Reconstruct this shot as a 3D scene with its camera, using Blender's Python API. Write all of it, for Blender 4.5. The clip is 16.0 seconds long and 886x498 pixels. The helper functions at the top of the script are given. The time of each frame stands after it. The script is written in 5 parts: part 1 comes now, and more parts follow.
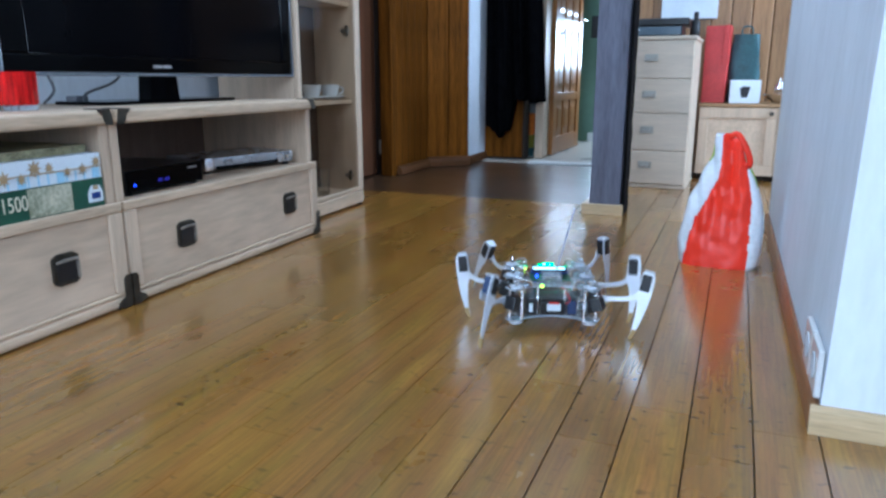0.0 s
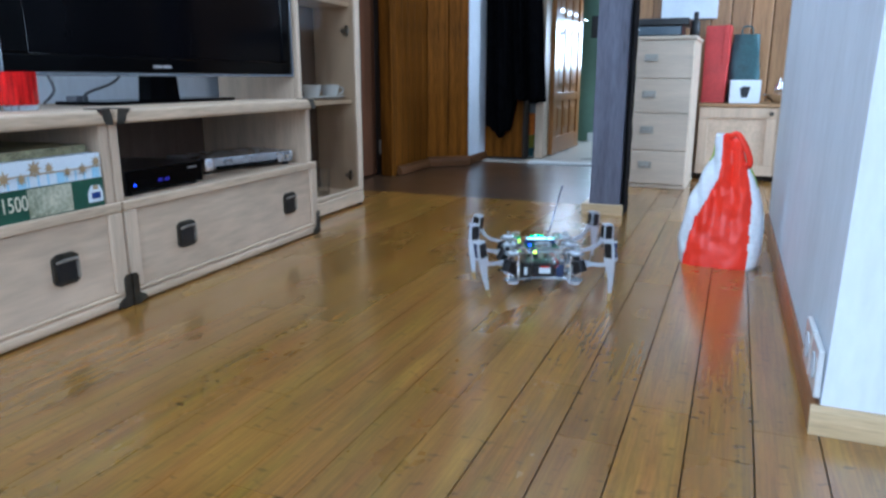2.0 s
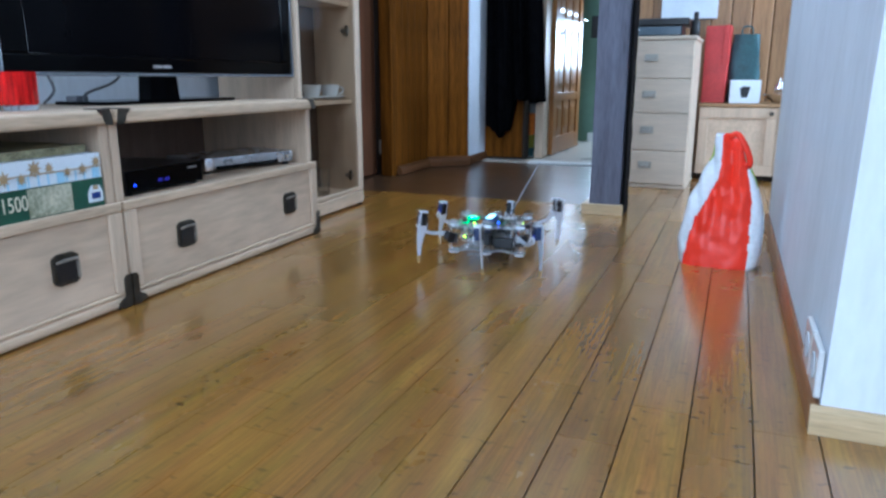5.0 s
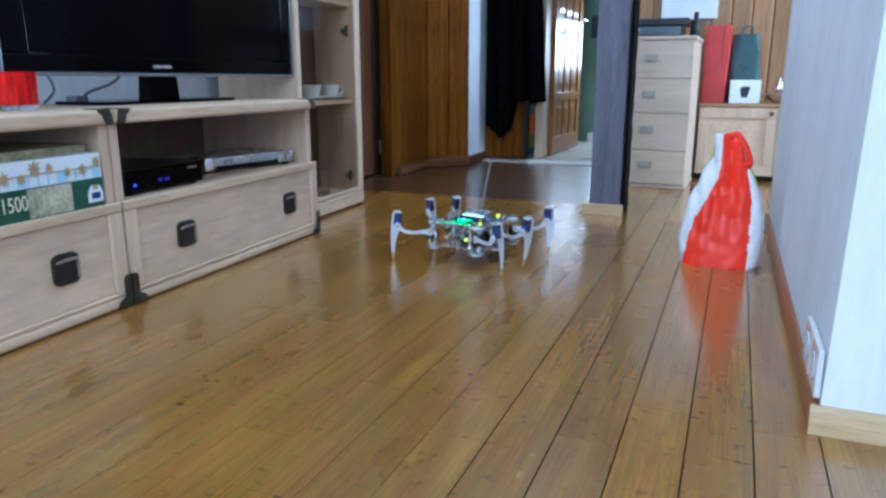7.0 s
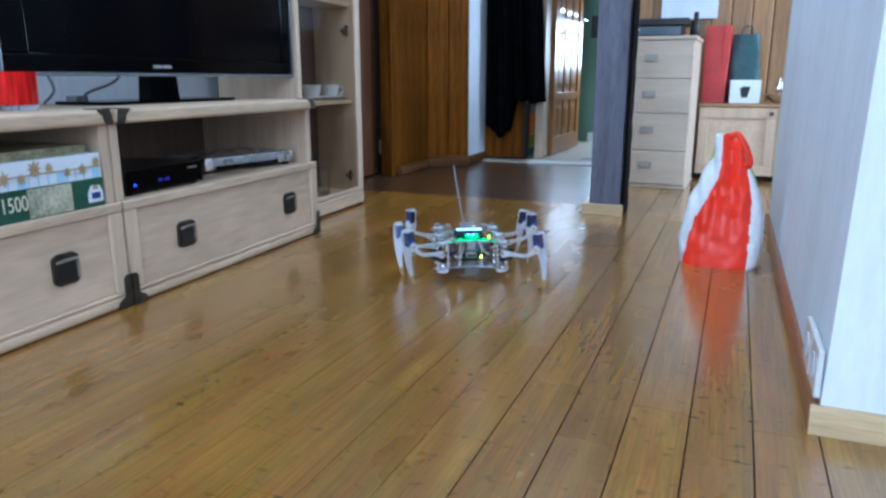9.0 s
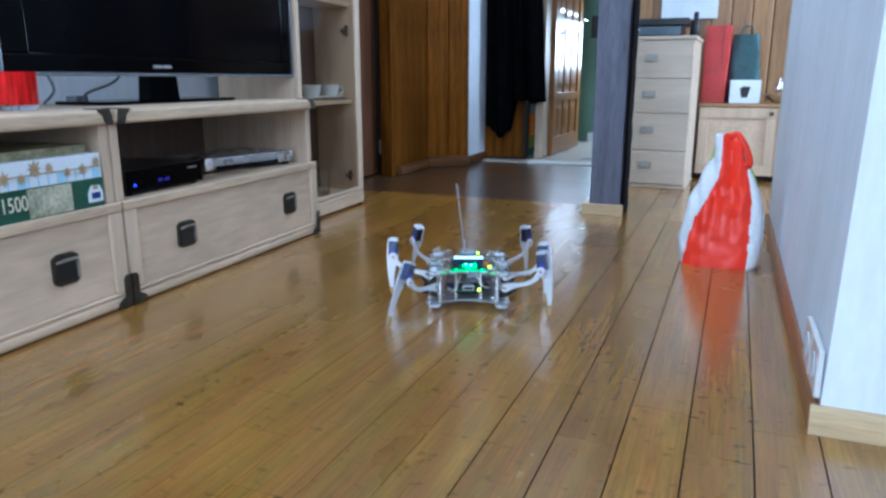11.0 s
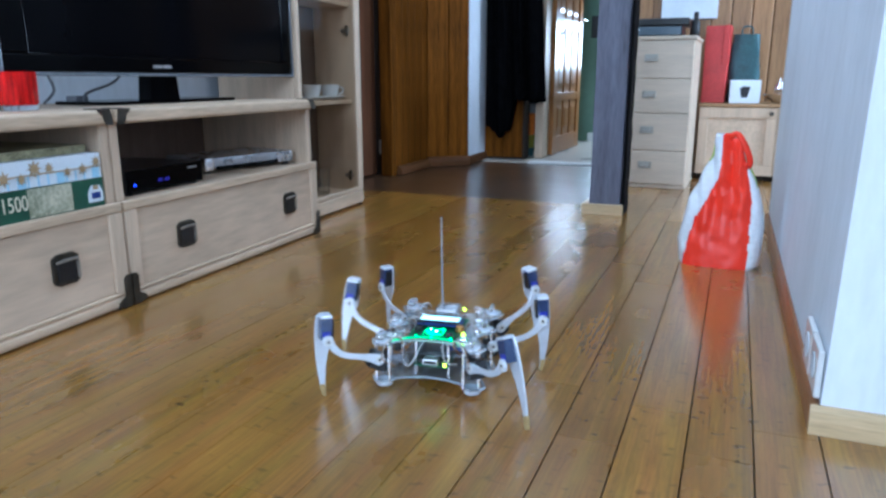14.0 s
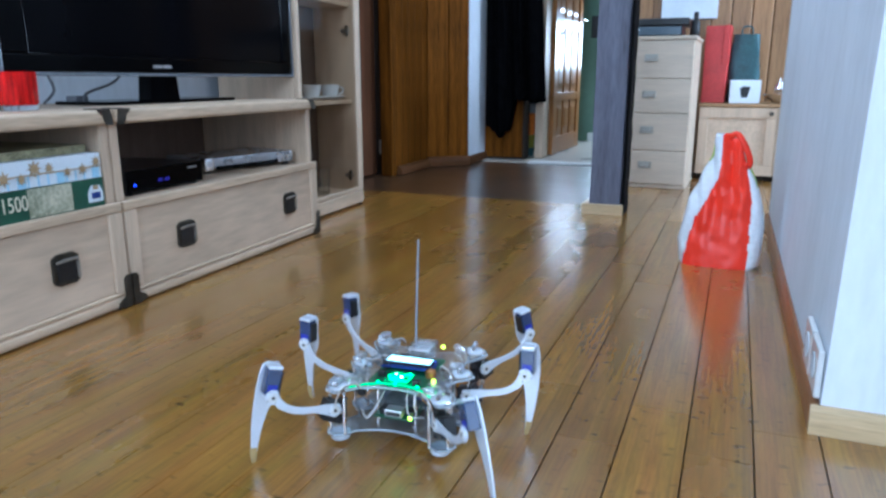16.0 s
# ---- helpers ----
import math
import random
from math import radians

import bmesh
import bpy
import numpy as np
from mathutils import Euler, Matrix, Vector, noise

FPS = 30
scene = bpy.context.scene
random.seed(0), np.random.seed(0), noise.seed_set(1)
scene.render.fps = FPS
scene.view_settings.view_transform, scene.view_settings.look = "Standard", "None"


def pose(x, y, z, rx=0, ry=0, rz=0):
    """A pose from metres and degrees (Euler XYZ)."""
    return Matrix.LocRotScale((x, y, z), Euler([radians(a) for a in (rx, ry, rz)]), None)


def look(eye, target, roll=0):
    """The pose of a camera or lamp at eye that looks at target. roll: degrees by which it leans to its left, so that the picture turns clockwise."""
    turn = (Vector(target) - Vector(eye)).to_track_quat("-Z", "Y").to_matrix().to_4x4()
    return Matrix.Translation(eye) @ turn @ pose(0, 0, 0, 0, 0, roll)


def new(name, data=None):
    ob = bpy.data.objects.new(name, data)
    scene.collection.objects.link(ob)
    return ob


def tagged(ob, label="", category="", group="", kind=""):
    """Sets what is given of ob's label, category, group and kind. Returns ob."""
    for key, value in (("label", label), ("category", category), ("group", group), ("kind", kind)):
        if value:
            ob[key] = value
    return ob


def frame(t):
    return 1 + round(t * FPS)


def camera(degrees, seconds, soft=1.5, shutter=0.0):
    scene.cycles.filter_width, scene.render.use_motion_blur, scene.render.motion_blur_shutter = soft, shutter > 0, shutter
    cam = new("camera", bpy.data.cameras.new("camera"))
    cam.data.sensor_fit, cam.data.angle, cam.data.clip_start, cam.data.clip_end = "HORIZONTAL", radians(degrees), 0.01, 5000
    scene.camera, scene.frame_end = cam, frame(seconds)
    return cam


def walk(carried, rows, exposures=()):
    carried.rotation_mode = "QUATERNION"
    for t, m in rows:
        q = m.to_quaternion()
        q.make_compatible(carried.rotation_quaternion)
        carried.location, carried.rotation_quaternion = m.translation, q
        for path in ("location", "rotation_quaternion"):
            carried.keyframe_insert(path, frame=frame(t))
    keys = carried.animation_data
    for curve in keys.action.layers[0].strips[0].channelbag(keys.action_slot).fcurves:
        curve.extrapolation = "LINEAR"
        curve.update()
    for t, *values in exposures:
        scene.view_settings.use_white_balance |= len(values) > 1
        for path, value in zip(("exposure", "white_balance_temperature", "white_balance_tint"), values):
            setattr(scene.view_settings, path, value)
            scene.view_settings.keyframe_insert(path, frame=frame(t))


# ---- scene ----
# The camera stands still, about knee-high, and looks a little down across the floor.
cam = camera(64.5, 16.0, soft=2.7, shutter=0.5)
STAND = pose(0, 0, 0.54, 76.383, 0, 22.36)
walk(cam, [(0.0, STAND), (16.0, STAND)], exposures=[(0.0, 0.6, 4960, 6), (16.0, 0.6, 4960, 6)])

# ---- light ----
world = bpy.data.worlds.new("daylight")
scene.world = world
world.use_nodes = True
wn = world.node_tree.nodes
sky = wn.new("ShaderNodeTexSky")
sky.sky_type, sky.sun_disc = "NISHITA", False
sky.sun_elevation, sky.sun_rotation = radians(35), radians(150)
wn["Background"].inputs["Strength"].default_value = 0.1
world.node_tree.links.new(sky.outputs["Color"], wn["Background"].inputs["Color"])


def window_light(name, eye, target, width, height, power, color):
    """An area lamp standing for sky light, in a window or a made opening."""
    data = bpy.data.lights.new(name, "AREA")
    data.shape, data.size, data.size_y, data.energy, data.color = "RECTANGLE", width, height, power, color
    ob = new(name, data)
    ob.matrix_world = look(eye, target)
    return ob


DAY = (0.86, 0.94, 1.0)
window_light("window_daylight", (-0.4, -2.9, 1.5), (-0.4, 0, 1.3), 2.0, 0.64, 65, DAY)
window_light("window_daylight", (2.9, -0.6, 1.3), (0, -0.6, 1.1), 2.0, 1.3, 20, DAY)
# Unseen overhead lamp, added to brighten the middle of the floor.
window_light("overhead_fill", (-0.75, 2.35, 2.46), (-0.75, 2.35, 0), 0.8, 0.9, 20, DAY)
# Unseen side lamp, added to brighten the chest and the back room.
window_light("window_daylight", (2.52, 3.6, 1.5), (0, 3.6, 0.9), 0.9, 1.1, 60, DAY)
window_light("window_daylight", (-0.82, 6.22, 0.82), (-0.9, 4.6, 0.5), 0.56, 0.36, 12, DAY)


# ---- materials ----
def material(name, color, rough=0.5, metal=0.0, spec=0.5, vary=0.12, scale=6.0, stretch=(1, 1, 1), bump=0.0, bump_scale=60.0,
             coat=0.0, coat_rough=0.1, transmission=0.0, ior=1.45, emission=None, strength=0.0, piece=0.0, dark=None, space="Object",
             rough_vary=0.08, alpha=1.0):
    """A surface with broad and fine variation, and relief where asked for."""
    m = bpy.data.materials.new(name)
    m.use_nodes = True
    nt = m.node_tree
    b = nt.nodes["Principled BSDF"]
    b.inputs["Roughness"].default_value, b.inputs["Metallic"].default_value = rough, metal
    b.inputs["Specular IOR Level"].default_value, b.inputs["IOR"].default_value = spec, ior
    b.inputs["Coat Weight"].default_value, b.inputs["Coat Roughness"].default_value = coat, coat_rough
    b.inputs["Transmission Weight"].default_value = transmission
    b.inputs["Base Color"].default_value = (*color, 1)
    if emission:
        b.inputs["Emission Color"].default_value, b.inputs["Emission Strength"].default_value = (*emission, 1), strength
    if vary <= 0 and bump <= 0 and piece <= 0:
        return m
    tc = nt.nodes.new("ShaderNodeTexCoord")
    mp = nt.nodes.new("ShaderNodeMapping")
    mp.inputs["Scale"].default_value = stretch
    nt.links.new(tc.outputs[space], mp.inputs["Vector"])
    coarse = nt.nodes.new("ShaderNodeTexNoise")
    coarse.inputs["Scale"].default_value, coarse.inputs["Detail"].default_value = scale, 3
    fine = nt.nodes.new("ShaderNodeTexNoise")
    fine.inputs["Scale"].default_value, fine.inputs["Detail"].default_value = scale * 9, 4
    for n in (coarse, fine):
        nt.links.new(mp.outputs["Vector"], n.inputs["Vector"])
    both = nt.nodes.new("ShaderNodeMix")
    both.inputs["Factor"].default_value = 0.42
    nt.links.new(coarse.outputs["Fac"], both.inputs["A"])
    nt.links.new(fine.outputs["Fac"], both.inputs["B"])
    ramp = nt.nodes.new("ShaderNodeValToRGB")
    low = dark or tuple(c * (1 - 2.2 * vary) for c in color)
    high = tuple(min(1, c * (1 + 1.4 * vary)) for c in color)
    ramp.color_ramp.elements[0].position, ramp.color_ramp.elements[1].position = 0.32, 0.68
    ramp.color_ramp.elements[0].color, ramp.color_ramp.elements[1].color = (*low, 1), (*high, 1)
    nt.links.new(both.outputs["Result"], ramp.inputs["Fac"])
    last = ramp.outputs["Color"]
    if piece:
        info = nt.nodes.new("ShaderNodeObjectInfo")
        geo = nt.nodes.new("ShaderNodeNewGeometry")
        add = nt.nodes.new("ShaderNodeMath")
        nt.links.new(info.outputs["Random"], add.inputs[0])
        nt.links.new(geo.outputs["Random Per Island"], add.inputs[1])
        fr = nt.nodes.new("ShaderNodeMath")
        fr.operation = "FRACT"
        nt.links.new(add.outputs[0], fr.inputs[0])
        rng = nt.nodes.new("ShaderNodeMapRange")
        rng.inputs["To Min"].default_value, rng.inputs["To Max"].default_value = 1 - piece, 1 + piece
        nt.links.new(fr.outputs[0], rng.inputs["Value"])
        hsv = nt.nodes.new("ShaderNodeHueSaturation")
        nt.links.new(rng.outputs["Result"], hsv.inputs["Value"])
        nt.links.new(last, hsv.inputs["Color"])
        last = hsv.outputs["Color"]
    nt.links.new(last, b.inputs["Base Color"])
    if rough_vary:
        rr = nt.nodes.new("ShaderNodeMapRange")
        rr.inputs["To Min"].default_value, rr.inputs["To Max"].default_value = max(0, rough - rough_vary), min(1, rough + rough_vary)
        nt.links.new(coarse.outputs["Fac"], rr.inputs["Value"])
        nt.links.new(rr.outputs["Result"], b.inputs["Roughness"])
    if bump:
        bn = nt.nodes.new("ShaderNodeTexNoise")
        bn.inputs["Scale"].default_value, bn.inputs["Detail"].default_value = bump_scale, 4
        nt.links.new(mp.outputs["Vector"], bn.inputs["Vector"])
        bu = nt.nodes.new("ShaderNodeBump")
        bu.inputs["Strength"].default_value, bu.inputs["Distance"].default_value = bump, 0.002
        nt.links.new(bn.outputs["Fac"], bu.inputs["Height"])
        nt.links.new(bu.outputs["Normal"], b.inputs["Normal"])
    return m


def bamboo():
    """Lacquered bamboo: narrow strips inside each plank, short dark node marks, grain along y, and a sheen that changes from plank to plank."""
    m = material("bamboo_floor", (0.295, 0.15, 0.022), 0.22, spec=0.65, coat=1.0, coat_rough=0.19, vary=0.12, scale=5, stretch=(6, 0.7, 1), piece=0.1, rough_vary=0.0)
    nt = m.node_tree
    b = nt.nodes["Principled BSDF"]

    def node(kind, **inputs):
        n = nt.nodes.new(kind)
        for key, value in inputs.items():
            n.inputs[key.replace("_", " ")].default_value = value
        return n

    def join(a, out, c, key):
        nt.links.new(a.outputs[out], c.inputs[key])

    before = b.inputs["Base Color"].links[0].from_socket
    geo = nt.nodes.new("ShaderNodeNewGeometry")

    def noise_at(scale, detail=2.0):
        mp = node("ShaderNodeMapping", Scale=scale)
        join(geo, "Position", mp, "Vector")
        n = node("ShaderNodeTexNoise", Scale=1.0, Detail=detail)
        join(mp, "Vector", n, "Vector")
        return n

    def spread(src, out, lo, hi, to_lo, to_hi):
        r = node("ShaderNodeMapRange", From_Min=lo, From_Max=hi, To_Min=to_lo, To_Max=to_hi)
        join(src, out, r, "Value")
        return r

    def times(a, c):
        n = nt.nodes.new("ShaderNodeMath")
        n.operation = "MULTIPLY"
        join(a, "Result" if "Result" in a.outputs else "Value", n, 0)
        join(c, "Result" if "Result" in c.outputs else "Value", n, 1)
        return n

    mp = node("ShaderNodeMapping", Scale=(52.8, 3.1, 1))
    join(geo, "Position", mp, "Vector")
    strips = node("ShaderNodeTexVoronoi", Scale=1.0, Randomness=0.75)
    join(mp, "Vector", strips, "Vector")
    sep = nt.nodes.new("ShaderNodeSeparateColor")
    join(strips, "Color", sep, "Color")
    strip_tone = spread(sep, "Red", 0, 1, 0.88, 1.1)
    nodes_dark = spread(noise_at((34, 62, 1), 1.0), "Fac", 0.64, 0.76, 1.0, 0.55)
    streaks = spread(noise_at((210, 5, 1), 3.0), "Fac", 0.35, 0.7, 1.12, 0.8)
    stains = spread(noise_at((3.5, 2.2, 1), 3.0), "Fac", 0.3, 0.7, 0.8, 1.17)
    tone = times(times(strip_tone, nodes_dark), times(streaks, stains))
    hue = spread(noise_at((26, 2.4, 1)), "Fac", 0.3, 0.7, 0.484, 0.508)
    hsv = nt.nodes.new("ShaderNodeHueSaturation")
    join(tone, "Value", hsv, "Value")
    join(hue, "Result", hsv, "Hue")
    nt.links.new(before, hsv.inputs["Color"])
    join(hsv, "Color", b, "Base Color")
    info = nt.nodes.new("ShaderNodeObjectInfo")
    gloss = spread(info, "Random", 0, 1, 0.23, 0.31)
    scuff = spread(noise_at((9, 5, 1), 4.0), "Fac", 0.35, 0.7, 0.95, 1.15)
    rough = times(gloss, scuff)
    join(rough, "Value", b, "Roughness")
    bu = node("ShaderNodeBump", Strength=0.03, Distance=0.001)
    join(noise_at((60, 6, 1)), "Fac", bu, "Height")
    join(bu, "Normal", b, "Normal")
    return m


BAMBOO = bamboo()
HALL_FLOOR = material("hall_floor", (0.07, 0.038, 0.018), 0.32, coat=1.0, coat_rough=0.24, spec=0.9, vary=0.16, scale=3, rough_vary=0.08, bump=0.1, bump_scale=20)
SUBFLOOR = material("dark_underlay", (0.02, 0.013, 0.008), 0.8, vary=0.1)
PINE = material("limed_pine", (0.6, 0.45, 0.305), 0.5, vary=0.15, scale=4, stretch=(3, 0.5, 6), bump=0.08, bump_scale=50)
PINE_PANEL = material("limed_pine_panel", (0.62, 0.47, 0.33), 0.48, vary=0.13, scale=2.2, stretch=(3, 0.45, 2.6), bump=0.04, bump_scale=50)
PINE_UP = material("limed_pine_upright", (0.62, 0.475, 0.335), 0.5, vary=0.1, scale=4, stretch=(6, 6, 0.5), bump=0.08, bump_scale=50)
CHEST_WOOD = material("pale_chest_wood", (0.6, 0.495, 0.375), 0.45, vary=0.08, scale=3, stretch=(0.5, 3, 6), bump=0.06)
PANELLING = material("brown_panelling", (0.125, 0.043, 0.004), 0.6, spec=0.05, vary=0.36, scale=4, stretch=(8, 8, 0.4), piece=0.22, bump=0.15)
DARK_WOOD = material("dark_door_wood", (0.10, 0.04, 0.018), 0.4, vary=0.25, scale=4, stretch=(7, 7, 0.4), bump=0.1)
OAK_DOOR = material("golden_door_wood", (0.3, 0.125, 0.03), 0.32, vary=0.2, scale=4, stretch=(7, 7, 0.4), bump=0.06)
BASEBOARD = material("pale_baseboard_wood", (0.58, 0.42, 0.23), 0.4, vary=0.12, scale=5, stretch=(0.6, 0.6, 7), bump=0.06)
BASE_BROWN = material("brown_baseboard_wood", (0.30, 0.135, 0.055), 0.35, vary=0.18, scale=5, stretch=(0.6, 0.6, 7), bump=0.06)
HALL_BASE = material("dark_brown_baseboard", (0.12, 0.052, 0.02), 0.5, spec=0.15, vary=0.2, scale=5, stretch=(0.6, 0.6, 7), bump=0.06)
PEWTER = material("worn_pewter", (0.4, 0.38, 0.33), 0.4, metal=0.5, vary=0.15, scale=30)
PLASTER = material("white_plaster", (0.77, 0.81, 0.87), 0.75, vary=0.05, scale=3, stretch=(2, 2, 0.6), bump=0.35, bump_scale=28, rough_vary=0.05)
CEILING = material("ceiling_paint", (0.7, 0.69, 0.66), 0.8, vary=0.03, scale=2)
GREEN_WALL = material("green_wall_paint", (0.17, 0.27, 0.2), 0.7, vary=0.06, scale=2, bump=0.1)
PAINT_WHITE = material("white_woodwork", (0.74, 0.74, 0.72), 0.4, vary=0.04, scale=3)
TILE_PALE = material("pale_hall_tile", (0.52, 0.47, 0.4), 0.3, vary=0.08, scale=3)
BEAM = material("weathered_beam", (0.13, 0.13, 0.17), 0.6, vary=0.22, scale=4, stretch=(6, 6, 0.6), bump=0.5, bump_scale=30)
BEAM_EDGE = material("charred_beam_edge", (0.006, 0.0055, 0.006), 0.8, spec=0.05, vary=0.2, scale=8, bump=0.3)
BRONZE = material("dark_bronze", (0.08, 0.072, 0.058), 0.42, metal=0.8, vary=0.2, scale=30)
BRONZE_EDGE = material("pale_bronze", (0.3, 0.27, 0.23), 0.35, metal=0.8, vary=0.2, scale=30)
BLACK_GLOSS = material("black_gloss", (0.0015, 0.0015, 0.002), 0.12, spec=0.08, vary=0.05, scale=5, rough_vary=0.02)
SCREEN = material("screen_glass", (0.002, 0.002, 0.003), 0.12, spec=0.07, vary=0.02, scale=3, rough_vary=0.02)
BLACK_PLASTIC = material("black_plastic", (0.012, 0.012, 0.013), 0.4, vary=0.1, scale=20)
SILVER = material("silver_plastic", (0.5, 0.51, 0.53), 0.28, metal=0.7, vary=0.05, scale=20)
CHROME = material("chrome", (0.8, 0.8, 0.82), 0.12, metal=1.0, vary=0.03, scale=20, rough_vary=0.03)
GREY_TRIM = material("smoked_clear_trim", (0.15, 0.16, 0.18), 0.15, vary=0.03, scale=8)
# Upright light and dark streaks in the colour imitate glints and shadows in glass.
RED_GLASS = material("red_glass_painted_glints", (0.75, 0.006, 0.005), 0.07, spec=0.3, vary=0.3, scale=14, stretch=(9, 9, 0.6), dark=(0.09, 0.0, 0.0), rough_vary=0.03)
# Pine backs coloured dark, standing for the shade inside bench and cabinet.
PINE_SHADE = material("shaded_pine_back", (0.13, 0.085, 0.06), 0.55, vary=0.15, scale=4, stretch=(6, 6, 0.6))


def dimming_pane():
    """Thin glossy glass; its tint is added to darken the cabinet inside like shade."""
    m = bpy.data.materials.new("thin_dimming_glass")
    m.use_nodes = True
    nt = m.node_tree
    nt.nodes.remove(nt.nodes["Principled BSDF"])
    clear, gloss, mix = (nt.nodes.new("ShaderNode" + k) for k in ("BsdfTransparent", "BsdfGlossy", "MixShader"))
    clear.inputs["Color"].default_value = (0.87, 0.855, 0.83, 1)
    gloss.inputs["Roughness"].default_value = 0.03
    mix.inputs["Fac"].default_value = 0.035
    nt.links.new(clear.outputs["BSDF"], mix.inputs[1])
    nt.links.new(gloss.outputs["BSDF"], mix.inputs[2])
    nt.links.new(mix.outputs["Shader"], nt.nodes["Material Output"].inputs["Surface"])
    return m


CABINET_GLASS = dimming_pane()
CLEAR_GLASS = material("clear_glass", (0.95, 0.97, 0.97), 0.02, vary=0.0, transmission=1.0)
PORCELAIN = material("white_porcelain", (0.75, 0.76, 0.76), 0.15, vary=0.03, scale=10)
BLACK_CLOTH = material("black_wool", (0.0026, 0.0026, 0.003), 0.95, vary=0.3, scale=30, bump=0.5, bump_scale=200, spec=0.0)
BAG_RED = material("red_woven_plastic", (0.98, 0.04, 0.012), 0.42, vary=0.06, scale=9, bump=0.4, bump_scale=30)
BAG_WHITE = material("white_woven_plastic", (0.82, 0.84, 0.88), 0.34, vary=0.08, scale=9, bump=0.6, bump_scale=30)
BAG_GREEN = material("lime_woven_plastic", (0.42, 0.6, 0.05), 0.4, vary=0.08, scale=9)
RED_CARD = material("red_card", (0.55, 0.05, 0.045), 0.5, vary=0.12, scale=8)
TEAL_CLOTH = material("teal_bag_cloth", (0.03, 0.085, 0.095), 0.5, vary=0.2, scale=8, bump=0.3, bump_scale=30)
WHITE_CARD = material("white_card", (0.72, 0.78, 0.84), 0.5, vary=0.04, scale=10)
PALE_BLUE = material("pale_blue_card", (0.4, 0.66, 0.84), 0.4, vary=0.06, scale=10)
STAR_GOLD = material("gold_star_print", (0.42, 0.3, 0.16), 0.45, vary=0.15, scale=40)
GREEN_CARD = material("dark_green_card", (0.02, 0.085, 0.05), 0.4, vary=0.12, scale=10)
CREAM = material("cream_print", (0.7, 0.66, 0.5), 0.5, vary=0.05, scale=20)
PICTURE = material("printed_scene", (0.42, 0.4, 0.3), 0.4, vary=0.4, scale=12, dark=(0.07, 0.1, 0.045))
YELLOW_CARD = material("yellow_card", (0.3, 0.27, 0.15), 0.5, vary=0.4, scale=22)
WHIP = material("grey_whip", (0.25, 0.27, 0.32), 0.35, vary=0.05, scale=10)
CABLE = material("grey_cable", (0.1, 0.1, 0.11), 0.45, vary=0.05, scale=10)
ORANGE = material("orange_plastic", (0.8, 0.22, 0.03), 0.4, vary=0.06, scale=6)
ACRYLIC = material("clear_acrylic", (0.86, 0.92, 0.97), 0.03, vary=0.0, transmission=0.9, ior=1.49)
FROST = material("milky_acrylic", (0.7, 0.77, 0.88), 0.34, spec=0.9, coat=1.0, coat_rough=0.25, vary=0.06, scale=30, transmission=0.12, ior=2.3, rough_vary=0.05)
CUT_EDGE = material("bright_cut_edge", (0.8, 0.87, 0.95), 0.2, spec=0.8, vary=0.05, scale=40, transmission=0.6, ior=1.49)
SERVO_BLUE = material("blue_black_servo", (0.032, 0.055, 0.14), 0.2, coat=0.6, vary=0.12, scale=40)
SERVO_BLACK = material("black_servo", (0.01, 0.01, 0.012), 0.35, vary=0.1, scale=40)
BRASS_TIP = material("ochre_foot_tip", (0.42, 0.3, 0.13), 0.5, vary=0.12, scale=60)
PCB = material("green_circuit_board", (0.015, 0.11, 0.045), 0.35, vary=0.2, scale=60)
LABEL_BLUE = material("violet_blue_label", (0.03, 0.04, 0.4), 0.3, vary=0.1, scale=60)
PCB_BLUE = material("blue_circuit_board", (0.02, 0.05, 0.24), 0.35, vary=0.2, scale=60)
COPPER = material("copper_coil", (0.35, 0.16, 0.05), 0.4, metal=0.6, vary=0.2, scale=50)
WIRE_WHITE = material("white_wire", (0.6, 0.58, 0.56), 0.5, vary=0.05, scale=20)
WIRE_RED = material("red_wire", (0.55, 0.03, 0.03), 0.45, vary=0.05, scale=20)
LED_GREEN = material("lit_green_led", (0.1, 0.9, 0.45), 0.3, vary=0.0, emission=(0.02, 1.0, 0.2), strength=4.0)
# Emission on the plate edge stands for LED light carried in the acrylic.
GREEN_GLOW = material("emissive_plate_edge", (0.05, 0.5, 0.25), 0.4, vary=0.0, emission=(0.01, 1.0, 0.2), strength=0.55)
# Patchy emission stands for the LEDs' light spreading over the board.
MODULE_GLOW = material("unevenly_emissive_green_board", (0.02, 0.3, 0.12), 0.3, vary=0.3, scale=60, emission=(0.01, 1.0, 0.22), strength=1.0)
nt = MODULE_GLOW.node_tree
spots = nt.nodes.new("ShaderNodeTexNoise")
spots.inputs["Scale"].default_value, spots.inputs["Detail"].default_value = 130, 2
power = nt.nodes.new("ShaderNodeMapRange")
for key, value in (("From Min", 0.4), ("From Max", 0.72), ("To Min", 0.12), ("To Max", 3.2)):
    power.inputs[key].default_value = value
nt.links.new(nt.nodes["Texture Coordinate"].outputs["Object"], spots.inputs["Vector"])
nt.links.new(spots.outputs["Fac"], power.inputs["Value"])
nt.links.new(power.outputs["Result"], nt.nodes["Principled BSDF"].inputs["Emission Strength"])
LED_CORE = material("white_green_led", (0.6, 0.95, 0.75), 0.3, vary=0.0, emission=(0.45, 1.0, 0.6), strength=4.5)
LED_YELLOW = material("lit_yellow_led", (0.6, 0.9, 0.1), 0.3, vary=0.0, emission=(0.55, 1.0, 0.03), strength=5.0)
LED_BLUE = material("lit_blue_led", (0.1, 0.2, 0.9), 0.3, vary=0.0, emission=(0.03, 0.06, 1.0), strength=3.0)
